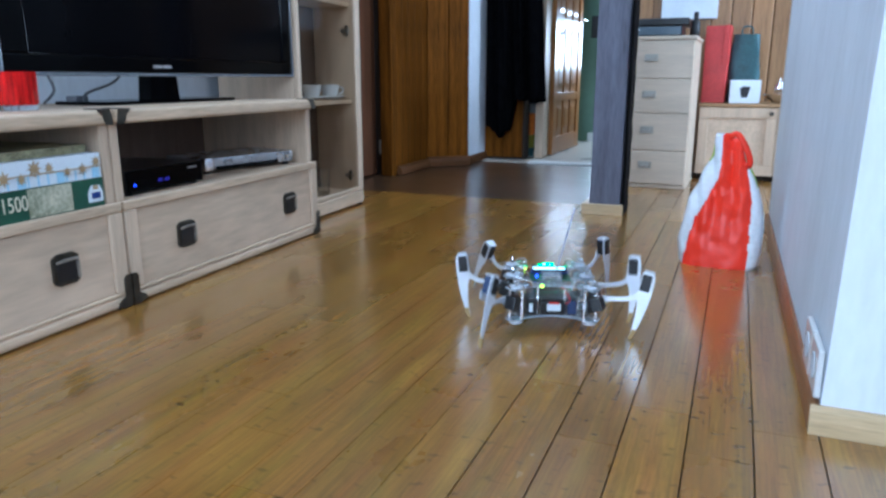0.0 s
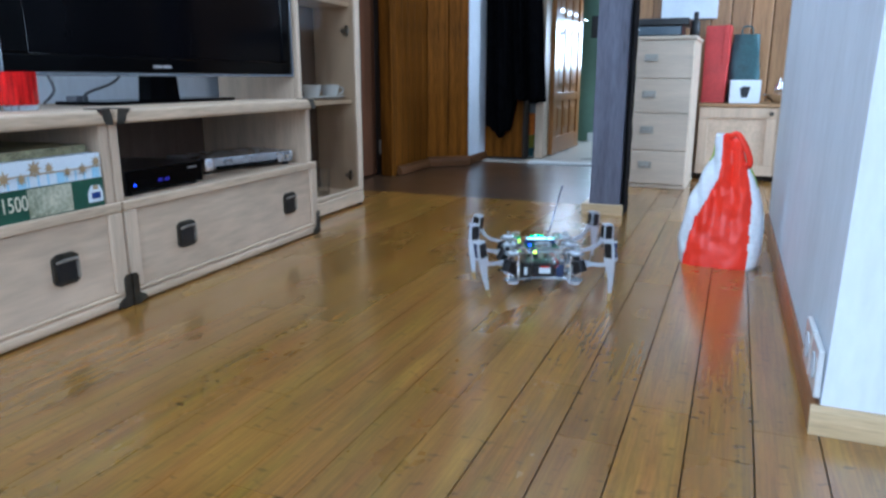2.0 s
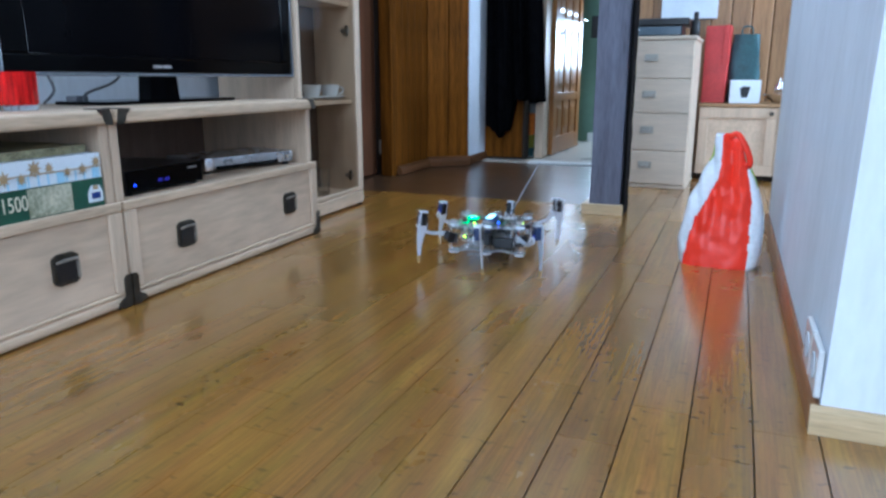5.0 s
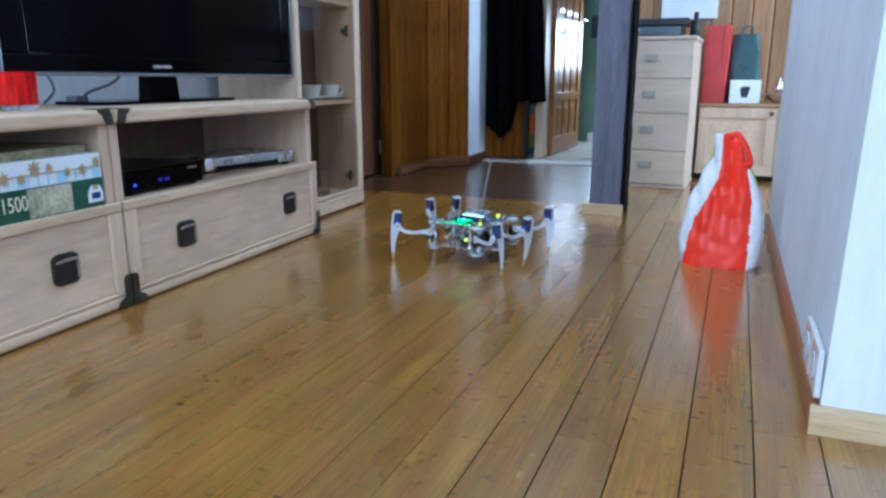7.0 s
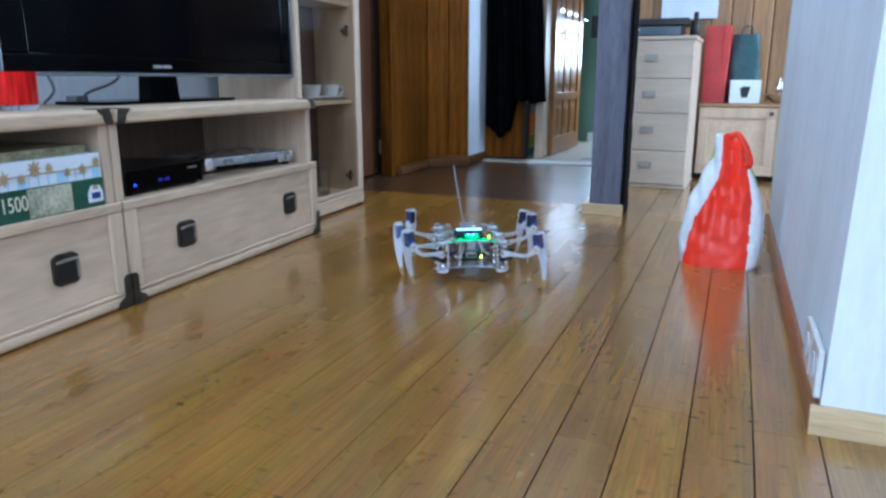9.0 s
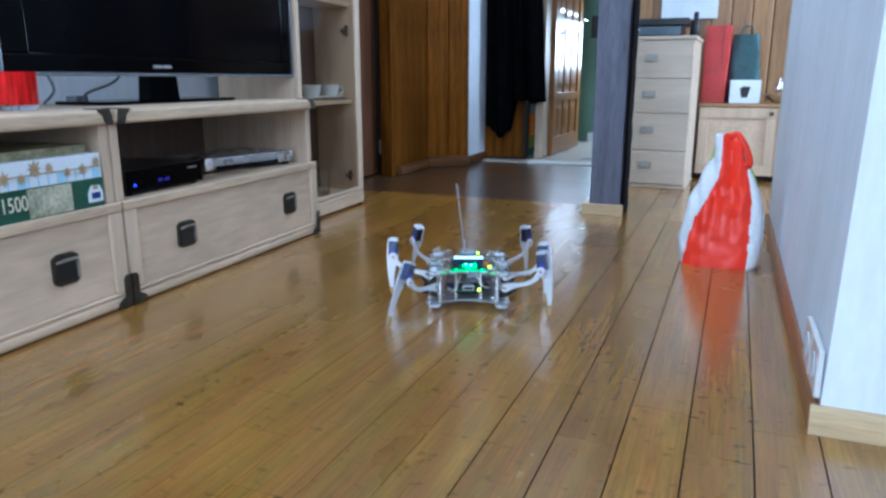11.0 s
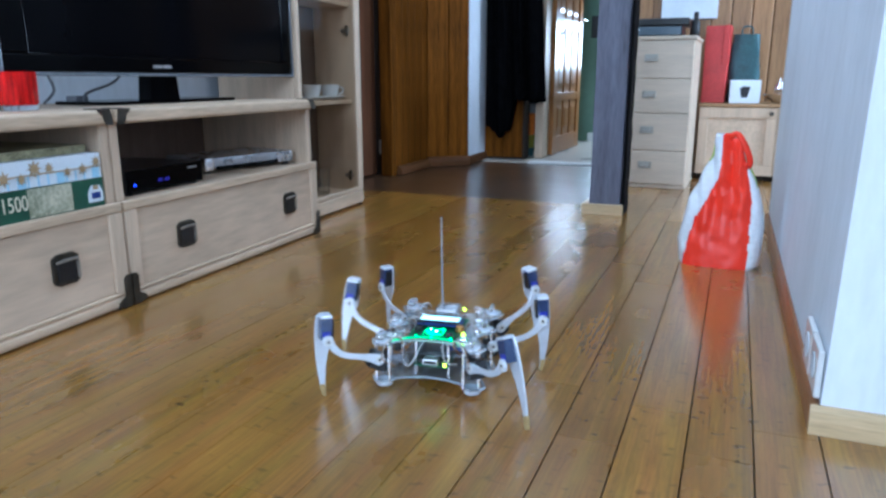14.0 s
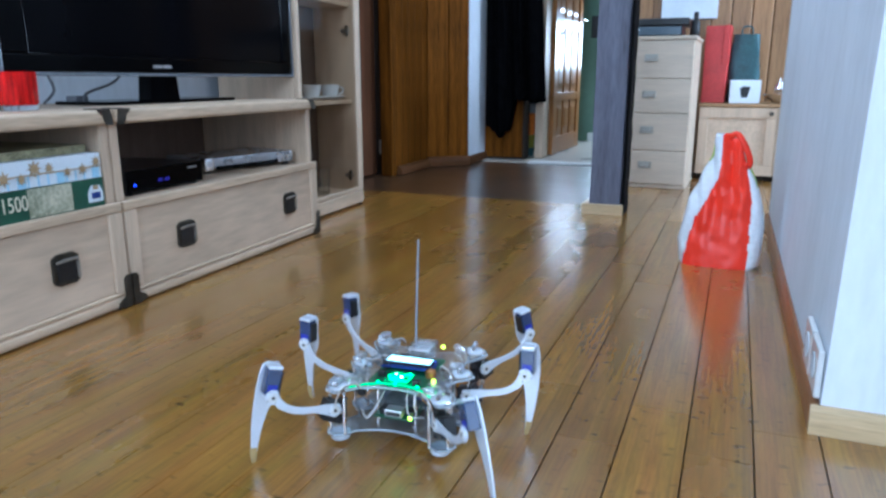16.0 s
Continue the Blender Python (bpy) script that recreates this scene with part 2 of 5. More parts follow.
DIGIT_BLUE = material("dim_blue_digits", (0.05, 0.05, 0.3), 0.3, vary=0.0, emission=(0.08, 0.06, 1.0), strength=0.7)
LCD_GLOW = material("lit_display", (0.6, 0.8, 0.9), 0.3, vary=0.0, emission=(0.45, 0.85, 1.0), strength=1.6)


# ---- mesh helpers ----
def box(bm, x0, x1, y0, y1, z0, z1, bevel=0.0, seg=2):
    """Adds a box to bm, with rounded edges where asked for."""
    r = bmesh.ops.create_cube(bm, size=1.0, matrix=Matrix.Translation(((x0 + x1) / 2, (y0 + y1) / 2, (z0 + z1) / 2)) @ Matrix.Diagonal((abs(x1 - x0), abs(y1 - y0), abs(z1 - z0), 1)))
    if bevel:
        edges = {e for v in r["verts"] for e in v.link_edges}
        bmesh.ops.bevel(bm, geom=list(edges), offset=bevel, segments=seg, affect="EDGES", profile=0.5)
    return bm


def rod(bm, a, b, r0, r1=None, seg=12, cap=True):
    """Adds a round bar from a to b."""
    a, b = Vector(a), Vector(b)
    m = Matrix.Translation((a + b) / 2) @ (b - a).to_track_quat("Z", "Y").to_matrix().to_4x4()
    bmesh.ops.create_cone(bm, cap_ends=cap, segments=seg, radius1=r0, radius2=r0 if r1 is None else r1, depth=(b - a).length, matrix=m)
    return bm


def tube(bm, pts, r, seg=8):
    """Adds a bent round bar through the points."""
    pts = [Vector(p) for p in pts]
    rings = []
    for i, p in enumerate(pts):
        d = (pts[min(i + 1, len(pts) - 1)] - pts[max(i - 1, 0)]).normalized()
        side = d.orthogonal().normalized() if abs(d.z) > 0.95 else d.cross(Vector((0, 0, 1))).normalized()
        up = d.cross(side)
        rings.append([bm.verts.new(p + (side * math.cos(2 * math.pi * k / seg) + up * math.sin(2 * math.pi * k / seg)) * r) for k in range(seg)])
    for a, b in zip(rings, rings[1:]):
        for k in range(seg):
            bm.faces.new((a[k], a[(k + 1) % seg], b[(k + 1) % seg], b[k]))
    bm.faces.new(rings[0][::-1]), bm.faces.new(rings[-1])
    return bm


def arc_points(pts, n=6):
    """Points of a smooth curve through a few points."""
    pts = [Vector(p) for p in pts]
    out = []
    ext = [pts[0] * 2 - pts[1]] + pts + [pts[-1] * 2 - pts[-2]]
    for i in range(1, len(ext) - 2):
        p0, p1, p2, p3 = ext[i - 1:i + 3]
        for k in range(n):
            t = k / n
            out.append(0.5 * (2 * p1 + (p2 - p0) * t + (2 * p0 - 5 * p1 + 4 * p2 - p3) * t * t + (3 * p1 - p0 - 3 * p2 + p3) * t ** 3))
    return out + [pts[-1]]


def lathe(bm, rings, seg=24, center=(0, 0, 0)):
    """Adds a turned shape from (radius, height) pairs."""
    c = Vector(center)
    loops = [[bm.verts.new(c + Vector((r * math.cos(2 * math.pi * k / seg), r * math.sin(2 * math.pi * k / seg), z))) for k in range(seg)] for r, z in rings]
    for a, b in zip(loops, loops[1:]):
        for k in range(seg):
            bm.faces.new((a[k], a[(k + 1) % seg], b[(k + 1) % seg], b[k]))
    bm.faces.new(loops[0][::-1])
    return bm


def slab(bm, outline, z0, z1, axis="z"):
    """Adds a flat plate with that outline between two levels of an axis."""
    def at(p, h):
        return {"z": (p[0], p[1], h), "y": (p[0], h, p[1]), "x": (h, p[0], p[1])}[axis]
    lo, hi = [bm.verts.new(at(p, z0)) for p in outline], [bm.verts.new(at(p, z1)) for p in outline]
    n = len(outline)
    faces = [bm.faces.new(lo[::-1]), bm.faces.new(hi)]
    faces += [bm.faces.new((lo[i], lo[(i + 1) % n], hi[(i + 1) % n], hi[i])) for i in range(n)]
    bmesh.ops.recalc_face_normals(bm, faces=faces)
    return bm


def mesh(name, bm, mat, smooth=False):
    me = bpy.data.meshes.new(name)
    bm.to_mesh(me)
    bm.free()
    me.materials.append(mat)
    if smooth:
        me.polygons.foreach_set("use_smooth", [True] * len(me.polygons))
        me.set_sharp_from_angle(angle=radians(40))
    return me


def part(name, bm, mat, parent, label="", smooth=False):
    """Links a bmesh as one mesh under a thing or a part."""
    ob = new(name, mesh(name, bm, mat, smooth))
    ob.parent = parent
    if label:
        ob["label"] = label
    return ob


def thing(name, m, label, category, group="", kind=""):
    """An empty at the base of a thing, which carries its parts."""
    ob = new(name)
    ob.matrix_basis = m
    ob.empty_display_size = 0.05
    return tagged(ob, label, category, group, kind)


def setting(name, bm, mat, label, category, smooth=False):
    """A mesh of the setting."""
    return tagged(new(name, mesh(name, bm, mat, smooth)), label, category, kind="structure")


def B(*a, **k):
    return box(bmesh.new(), *a, **k)


# ---- the large structure ----
def prism(outline, z0, z1):
    return slab(bmesh.new(), outline, z0, z1)


setting("floor_base", B(-2.1, 3.1, -3.1, 6.5, -0.12, -0.016), SUBFLOOR, "dark underlay below the floorboards", "floor")
hall_floor = setting("floor_hall", B(-2.05, -0.5, 3.074, 4.56, -0.016, -0.004), HALL_FLOOR, "dark glossy laminate floor of the hallway", "floor")
setting("floor_tile", B(-2.05, 0.45, 4.56, 6.4, -0.016, 0.004), TILE_PALE, "pale tiled floor beyond the doorway", "floor")
bm = bmesh.new()
# The gap between the blocks is only there for the added overhead lamp.
for x0, x1, y0, y1 in ((-2.15, -1.18, -3.15, 6.5), (-0.32, 3.15, -3.15, 6.5), (-1.18, -0.32, -3.15, 1.87), (-1.18, -0.32, 2.83, 6.5)):
    box(bm, x0, x1, y0, y1, 2.4, 2.5)
ceiling = setting("ceiling", bm, CEILING, "off-white painted flat ceiling", "ceiling")

setting("wall_west", B(-2.05, -1.885, -3.0, 2.86, -0.016, 2.4), PLASTER, "white plastered wall behind the television bench", "wall")

# wall with a window opening, seen from inside as four blocks around the hole
def windowed_wall(name, label, axis, at, thick, lo, hi, w0, w1, z0, z1):
    bm = bmesh.new()
    for a, b, c, d in ((lo, w0, -0.016, 2.4), (w1, hi, -0.016, 2.4), (w0, w1, -0.016, z0), (w0, w1, z1, 2.4)):
        if axis == "y":
            box(bm, a, b, at, at + thick, c, d)
        else:
            box(bm, at, at + thick, a, b, c, d)
    return setting(name, bm, PLASTER, label, "wall")


def window(name, axis, at, w0, w1, z0, z1, label):
    """A casement window: frame, sill and two panes."""
    root = thing(name, Matrix(), label, "window", kind="structure")
    def bar(a, b, c, d, nm, mat, deep=0.03):
        bm = B(a, b, at - deep, at + deep, c, d, bevel=0.004) if axis == "y" else B(at - deep, at + deep, a, b, c, d, bevel=0.004)
        return part(nm, bm, mat, root)
    mid = (w0 + w1) / 2
    for a, b, c, d in ((w0, w1, z0, z0 + 0.06), (w0, w1, z1 - 0.06, z1), (w0, w0 + 0.06, z0 + 0.06, z1 - 0.06), (w1 - 0.06, w1, z0 + 0.06, z1 - 0.06), (mid - 0.035, mid + 0.035, z0 + 0.06, z1 - 0.06)):
        bar(a, b, c, d, "window_frame", PAINT_WHITE)
    for a, b in ((w0 + 0.06, mid - 0.035), (mid + 0.035, w1 - 0.06)):
        bar(a, b, z0 + 0.06, z1 - 0.06, "pane", CLEAR_GLASS, 0.003).visible_shadow = False
    return root


windowed_wall("wall_south", "white plastered wall with a wide window", "y", -3.1, 0.12, -2.05, 3.1, -1.48, 0.68, 1.1, 1.9)
window("window_1", "y", -3.06, -1.48, 0.68, 1.1, 1.9, "white wooden casement window in the plastered wall")
windowed_wall("wall_east", "white plastered side wall with a window", "x", 2.98, 0.12, -3.0, 1.155, -1.6, 0.4, 0.8, 2.1)
window("window_2", "x", 3.04, -1.6, 0.4, 0.8, 2.1, "white wooden casement window in the side wall")

stub = prism([(0.16, 1.155), (3.1, 1.155), (3.1, 2.9), (0.146, 2.9)], -0.016, 2.4)
for v in stub.verts:
    if v.co.z > 1 and v.co.x < 0.2 and v.co.y < 2:
        v.co.x += 0.05  # the old wall leans at its free corner
setting("wall_stub", stub, PLASTER, "white rough-plastered wall with a free corner", "wall")


def skirting(name, a, b, height, thick, mat, label):
    """A baseboard along the line a-b, on the right-hand side, with a rounded top edge."""
    a, b = Vector((*a, 0)), Vector((*b, 0))
    d = (b - a).normalized()
    n = Vector((d.y, -d.x, 0))
    bm = bmesh.new()
    profile = [(0, 0), (thick, 0), (thick, height * 0.5), (thick * 0.8, height * 0.82), (thick * 0.45, height), (0, height)]
    lo = [bm.verts.new(a + n * p + Vector((0, 0, q))) for p, q in profile]
    hi = [bm.verts.new(b + n * p + Vector((0, 0, q))) for p, q in profile]
    for i in range(len(profile)):
        j = (i + 1) % len(profile)
        bm.faces.new((lo[i], lo[j], hi[j], hi[i]))
    bm.faces.new(lo[::-1]), bm.faces.new(hi)
    bmesh.ops.recalc_face_normals(bm, faces=bm.faces)
    return setting(name, bm, mat, label, "baseboard")


skirting("baseboard_end", (0.147, 1.155), (3.1, 1.155), 0.046, 0.013, BASEBOARD, "pale wooden baseboard at the end of the plastered wall")
skirting("baseboard_stub", (0.146, 2.9), (0.16, 1.155), 0.046, 0.0125, BASE_BROWN, "brown wooden baseboard along the plastered wall")

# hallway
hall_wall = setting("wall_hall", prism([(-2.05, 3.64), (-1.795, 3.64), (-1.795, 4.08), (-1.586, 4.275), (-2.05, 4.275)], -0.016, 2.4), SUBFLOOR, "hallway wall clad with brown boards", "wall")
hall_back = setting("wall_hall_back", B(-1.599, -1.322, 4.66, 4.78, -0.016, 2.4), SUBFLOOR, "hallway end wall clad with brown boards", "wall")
setting("wall_hall_white", B(-2.05, -1.6, 4.276, 4.78, -0.016, 2.4), PLASTER, "white plastered wall corner in the hallway", "wall")
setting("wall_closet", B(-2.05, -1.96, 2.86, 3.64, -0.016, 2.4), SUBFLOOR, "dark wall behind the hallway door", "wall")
door_side = thing("door_1", pose(-1.93, 2.9, 0), "dark brown wooden hallway door in its frame", "door", kind="structure")
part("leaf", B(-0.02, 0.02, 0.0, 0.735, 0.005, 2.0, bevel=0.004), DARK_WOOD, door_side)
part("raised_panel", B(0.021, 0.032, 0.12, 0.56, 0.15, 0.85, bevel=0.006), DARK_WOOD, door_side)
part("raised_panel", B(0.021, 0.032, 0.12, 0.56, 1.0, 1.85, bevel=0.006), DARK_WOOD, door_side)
part("door_frame", B(0.07, 0.146, 0.69, 0.738, -0.004, 2.1, bevel=0.006), PANELLING, door_side)
part("door_frame", B(-0.02, 0.06, -0.04, -0.004, -0.004, 2.1, bevel=0.006), PANELLING, door_side)
part("hinge", rod(bmesh.new(), (0.062, 0.7, 0.12), (0.062, 0.7, 0.2), 0.008), BRONZE_EDGE, door_side)


def boards(parent, a, b, z0, z1, width, mat, out=0.012, gap=0.003):
    """Vertical boards along the line a-b, each of its own, standing out to the right-hand side."""
    a, b = Vector((*a, 0)), Vector((*b, 0))
    d = (b - a).normalized()
    n = Vector((d.y, -d.x, 0))
    count = max(1, round((b - a).length / width))
    step = (b - a).length / count
    for i in range(count):
        w = step - gap
        bm = bmesh.new()
        pr = [(0, 0), (0, -out * 0.6), (0.006, -out), (w - 0.006, -out), (w, -out * 0.6), (w, 0)]
        slab(bm, pr, z0, z1)
        ob = part("board", bm, mat, parent)
        m = Matrix.Identity(4)
        m.col[0][:3], m.col[1][:3] = d, -n
        m.translation = a + d * (i * step)
        ob.matrix_basis = m


boards(hall_wall, (-1.795, 3.64), (-1.795, 4.08), 0.02, 2.38, 0.088, PANELLING)
boards(hall_wall, (-1.79, 4.085), (-1.583, 4.275), 0.02, 2.38, 0.13, PANELLING)
boards(hall_back, (-1.6, 4.66), (-1.33, 4.66), 0.02, 2.38, 0.12, PANELLING)
skirting("baseboard_hall", (-1.783, 3.64), (-1.783, 4.09), 0.05, 0.03, HALL_BASE, "dark brown baseboard below the hallway boards")
skirting("baseboard_hall", (-1.782, 4.076), (-1.574, 4.267), 0.06, 0.03, HALL_BASE, "dark brown baseboard below the hallway boards")
skirting("baseboard_hall", (-1.6, 4.285), (-1.6, 4.645), 0.05, 0.02, HALL_BASE, "dark brown baseboard below the white wall corner")

# doorway and the green room beyond it
setting("wall_lintel", B(-1.25, -0.72, 4.58, 4.78, 2.02, 2.4), PLASTER, "plastered lintel over the hallway doorway", "wall")
setting("trim_doorway", B(-1.285, -1.228, 4.8, 4.955, 0.004, 2.02, bevel=0.004), PINE_UP, "pale wooden lining of the doorway", "trim")
setting("wall_far_return", B(-1.9, -1.24, 4.985, 5.06, 0.004, 2.4), PAINT_WHITE, "cream painted wall beside the far doorway", "wall")
setting("threshold", B(-1.25, -0.72, 4.5, 4.575, -0.003, 0.014, bevel=0.004), PAINT_WHITE, "pale threshold of the hallway doorway", "threshold")
windowed_wall("wall_green_north", "green painted wall of the far room", "y", 6.28, 0.12, -2.05, 0.55, -1.12, -0.52, 0.58, 1.06).data.materials[0] = GREEN_WALL
setting("wall_green_west", B(-2.05, -1.9, 4.78, 6.28, -0.016, 2.4), GREEN_WALL, "green painted side wall of the far room", "wall")
setting("wall_far_east", B(0.45, 0.55, 4.57, 6.28, -0.016, 2.4), GREEN_WALL, "green painted end wall of the far room", "wall")
setting("baseboard_far", B(-1.2, 0.45, 6.255, 6.28, 0.004, 0.08, bevel=0.004), PAINT_WHITE, "white baseboard below the green wall", "baseboard")


def slab_field(x0, x1, z0, z1):
    """The sloping raised field of a door panel."""
    bm = bmesh.new()
    lo = [bm.verts.new((x, -0.0072, z)) for x, z in ((x0, z0), (x1, z0), (x1, z1), (x0, z1))]
    hi = [bm.verts.new((x, -0.015, z)) for x, z in ((x0 + 0.025, z0 + 0.03), (x1 - 0.025, z0 + 0.03), (x1 - 0.025, z1 - 0.03), (x0 + 0.025, z1 - 0.03))]
    bm.faces.new(hi), bm.faces.new(lo[::-1])
    for k in range(4):
        bm.faces.new((lo[k], lo[(k + 1) % 4], hi[(k + 1) % 4], hi[k]))
    bmesh.ops.recalc_face_normals(bm, faces=bm.faces)
    return bm


far_door = thing("door_2", pose(-1.222, 4.975, 0, 0, 0, 89.3), "open golden brown panelled wooden door catching daylight", "door", kind="structure")
part("stile", B(0, 0.1, -0.02, 0.02, 0.01, 2.0, bevel=0.003), OAK_DOOR, far_door)
part("stile", B(0.74, 0.84, -0.02, 0.02, 0.01, 2.0, bevel=0.003), OAK_DOOR, far_door)
for z0, z1 in ((0.01, 0.13), (0.385, 0.445), (0.9, 0.97), (1.9, 2.0)):
    part("rail", B(0.1, 0.74, -0.018, 0.018, z0, z1, bevel=0.003), OAK_DOOR, far_door)
for i in range(3):
    for z0, z1 in ((0.13, 0.385), (0.445, 0.9), (0.97, 1.9)):
        part("raised_panel", B(0.1005 + i * 0.213, 0.3135 + i * 0.213, -0.007, 0.007, z0 + 0.0005, z1 - 0.0005), OAK_DOOR, far_door)
        part("raised_field", slab_field(0.132 + i * 0.213, 0.282 + i * 0.213, z0 + 0.03, z1 - 0.03), OAK_DOOR, far_door)
        if i:
            part("mullion", B(0.088 + i * 0.213, 0.113 + i * 0.213, -0.017, 0.017, z0 + 0.001, z1 - 0.001, bevel=0.003), OAK_DOOR, far_door)
part("door_handle", rod(rod(bmesh.new(), (0.79, -0.02, 0.99), (0.79, -0.06, 0.99), 0.008), (0.79, -0.06, 0.99), (0.68, -0.06, 0.985), 0.008), CHROME, far_door, "bright lever handle")
tagged(new("picture_frame", mesh("picture_frame", B(-1.21, -1.15, 6.262, 6.279, 0.88, 1.06, bevel=0.004), BLACK_PLASTIC)), "small dark picture frame on the green wall", "picture")
# Turned stack made up to stand in for hanging orange, olive and teal cloth.
bucket = thing("cloth_stand_in", pose(-1.362, 4.9, 0.004), "bucket stack standing in for orange, olive and teal cloth", "bucket")
part("bucket", lathe(bmesh.new(), [(0.04, 0.0), (0.048, 0.05), (0.05, 0.06), (0.0, 0.06)], 20), TEAL_CLOTH, bucket, "teal stand-in tier", smooth=True)
part("bucket", lathe(bmesh.new(), [(0.045, 0.061), (0.05, 0.15), (0.0, 0.15)], 20), material("olive_plastic", (0.3, 0.28, 0.04), 0.4, vary=0.06), bucket, "olive stand-in tier", smooth=True)
part("bucket", lathe(bmesh.new(), [(0.046, 0.151), (0.05, 0.2), (0.05, 0.3), (0.044, 0.3), (0.0, 0.29)], 20), ORANGE, bucket, "orange stand-in tier", smooth=True)

# back room
back_wall = setting("wall_back_room", B(-0.72, 2.72, 4.45, 4.57, -0.016, 2.4), SUBFLOOR, "back room wall clad with golden boards", "wall")
BACK_BOARDS = material("golden_boards", (0.36, 0.19, 0.075), 0.45, vary=0.22, scale=4, stretch=(8, 8, 0.4), piece=0.18, bump=0.1)
boards(back_wall, (-0.72, 4.45), (1.0, 4.45), 0.02, 2.38, 0.11, BACK_BOARDS)
setting("wall_doorway_side", B(-0.74, -0.72, 4.45, 4.78, -0.016, 2.4), PAINT_WHITE, "white painted edge of the doorway wall", "wall")
# Unseen wall; its opening is made up for the added back room lamp.
windowed_wall("wall_back_east", "unseen plastered back room wall with an opening for added light", "x", 2.6, 0.12, 2.9, 4.45, 3.1, 4.1, 0.9, 2.1)
skirting("baseboard_back", (-0.72, 4.436), (1.0, 4.436), 0.05, 0.012, BASE_BROWN, "brown baseboard of the back room")

pillar = thing("wooden_post", pose(-0.4675, 2.93, 0), "weathered grey-violet timber post with charred side", "post", kind="structure")
bm = bmesh.new()
box(bm, -0.0625, 0.061, -0.063, 0.063, 0.0, 2.4)
bmesh.ops.subdivide_edges(bm, edges=[e for e in bm.edges if abs(e.verts[0].co.z - e.verts[1].co.z) > 1], cuts=40)
bmesh.ops.bevel(bm, geom=[e for e in bm.edges if abs(e.verts[0].co.z - e.verts[1].co.z) > 0.01], offset=0.006, segments=2, affect="EDGES")
for v in bm.verts:
    q = noise.noise(Vector((v.co.x * 30, v.co.y * 30, v.co.z * 9)))
    v.co.x += 0.0022 * q
    v.co.y += 0.0018 * noise.noise(Vector((v.co.z * 11, v.co.x * 30, 4)))
part("timber", bm, BEAM, pillar, smooth=True)
bm = bmesh.new()
box(bm, 0.0655, 0.0775, -0.058, 0.06, 0.0, 2.4)
bmesh.ops.subdivide_edges(bm, edges=[e for e in bm.edges if abs(e.verts[0].co.z - e.verts[1].co.z) > 1], cuts=50)
for v in bm.verts:
    v.co.y += 0.005 * noise.noise(Vector((v.co.z * 14, 2, v.co.x * 20)))
    v.co.x += 0.003 * noise.noise(Vector((v.co.z * 17, 7, 1))) if v.co.x > 0.07 else 0
part("charred_side", bm, BEAM_EDGE, pillar, "black charred rough edge")
for x0, x1, y0, y1 in ((-0.09, 0.075, -0.084, -0.064), (-0.09, -0.064, -0.064, 0.064), (-0.09, 0.075, 0.064, 0.077)):
    part("plinth_board", B(x0, x1, y0, y1, 0, 0.044, bevel=0.003), BASEBOARD, pillar, "pale wooden plinth board")


# ---- television corner: local x out of the wall, y along it ----
RUN = pose(-1.335, 1.23, 0, 0, 0, 2.06)


def pull(parent, y, z, w=0.068, h=0.07, x=0.0):
    """A dark recessed campaign pull with a drop handle."""
    c = 0.3
    ring = [(y + sy * w / 2 * fy, z + sz * h / 2 * fz) for sy, sz, fy, fz in ((-1, -1, 1, 1 - c), (-1, -1, 0.9, 0.86), (-1, -1, 1 - c * 1.2, 1), (1, -1, 1 - c * 1.2, 1), (1, -1, 0.9, 0.86), (1, -1, 1, 1 - c),
            (1, 1, 1, 1 - c), (1, 1, 0.88, 0.84), (1, 1, 1 - c * 1.4, 1), (-1, 1, 1 - c * 1.4, 1), (-1, 1, 0.88, 0.84), (-1, 1, 1, 1 - c))]
    p = part("drawer_pull", slab(bmesh.new(), ring, x, x + 0.006, "x"), BRONZE, parent, "dark bronze recessed pull")
    # Raised black slab; its colour stands for the shade of a hollow.
    bm = bmesh.new()
    box(bm, x + 0.006, x + 0.009, y - w * 0.36, y + w * 0.3, z - h * 0.38, z + h * 0.22, bevel=0.001)
    part("painted_recess", bm, BLACK_PLASTIC, p)
    bm = bmesh.new()
    tube(bm, arc_points([(x + 0.008, y - w * 0.38, z + h * 0.25), (x + 0.016, y - w * 0.3, z + h * 0.31), (x + 0.018, y, z + h * 0.33), (x + 0.016, y + w * 0.3, z + h * 0.31), (x + 0.008, y + w * 0.4, z + h * 0.25)], 4), 0.0035, 6)
    part("bail", bm, BRONZE_EDGE, p, smooth=True)
    # Lighter strip on one side only, drawn for the light along the rim.
    part("rim", B(x + 0.006, x + 0.011, y + w * 0.36, y + w * 0.47, z - h * 0.36, z + h * 0.18, bevel=0.002), BRONZE_EDGE, p)
    return p


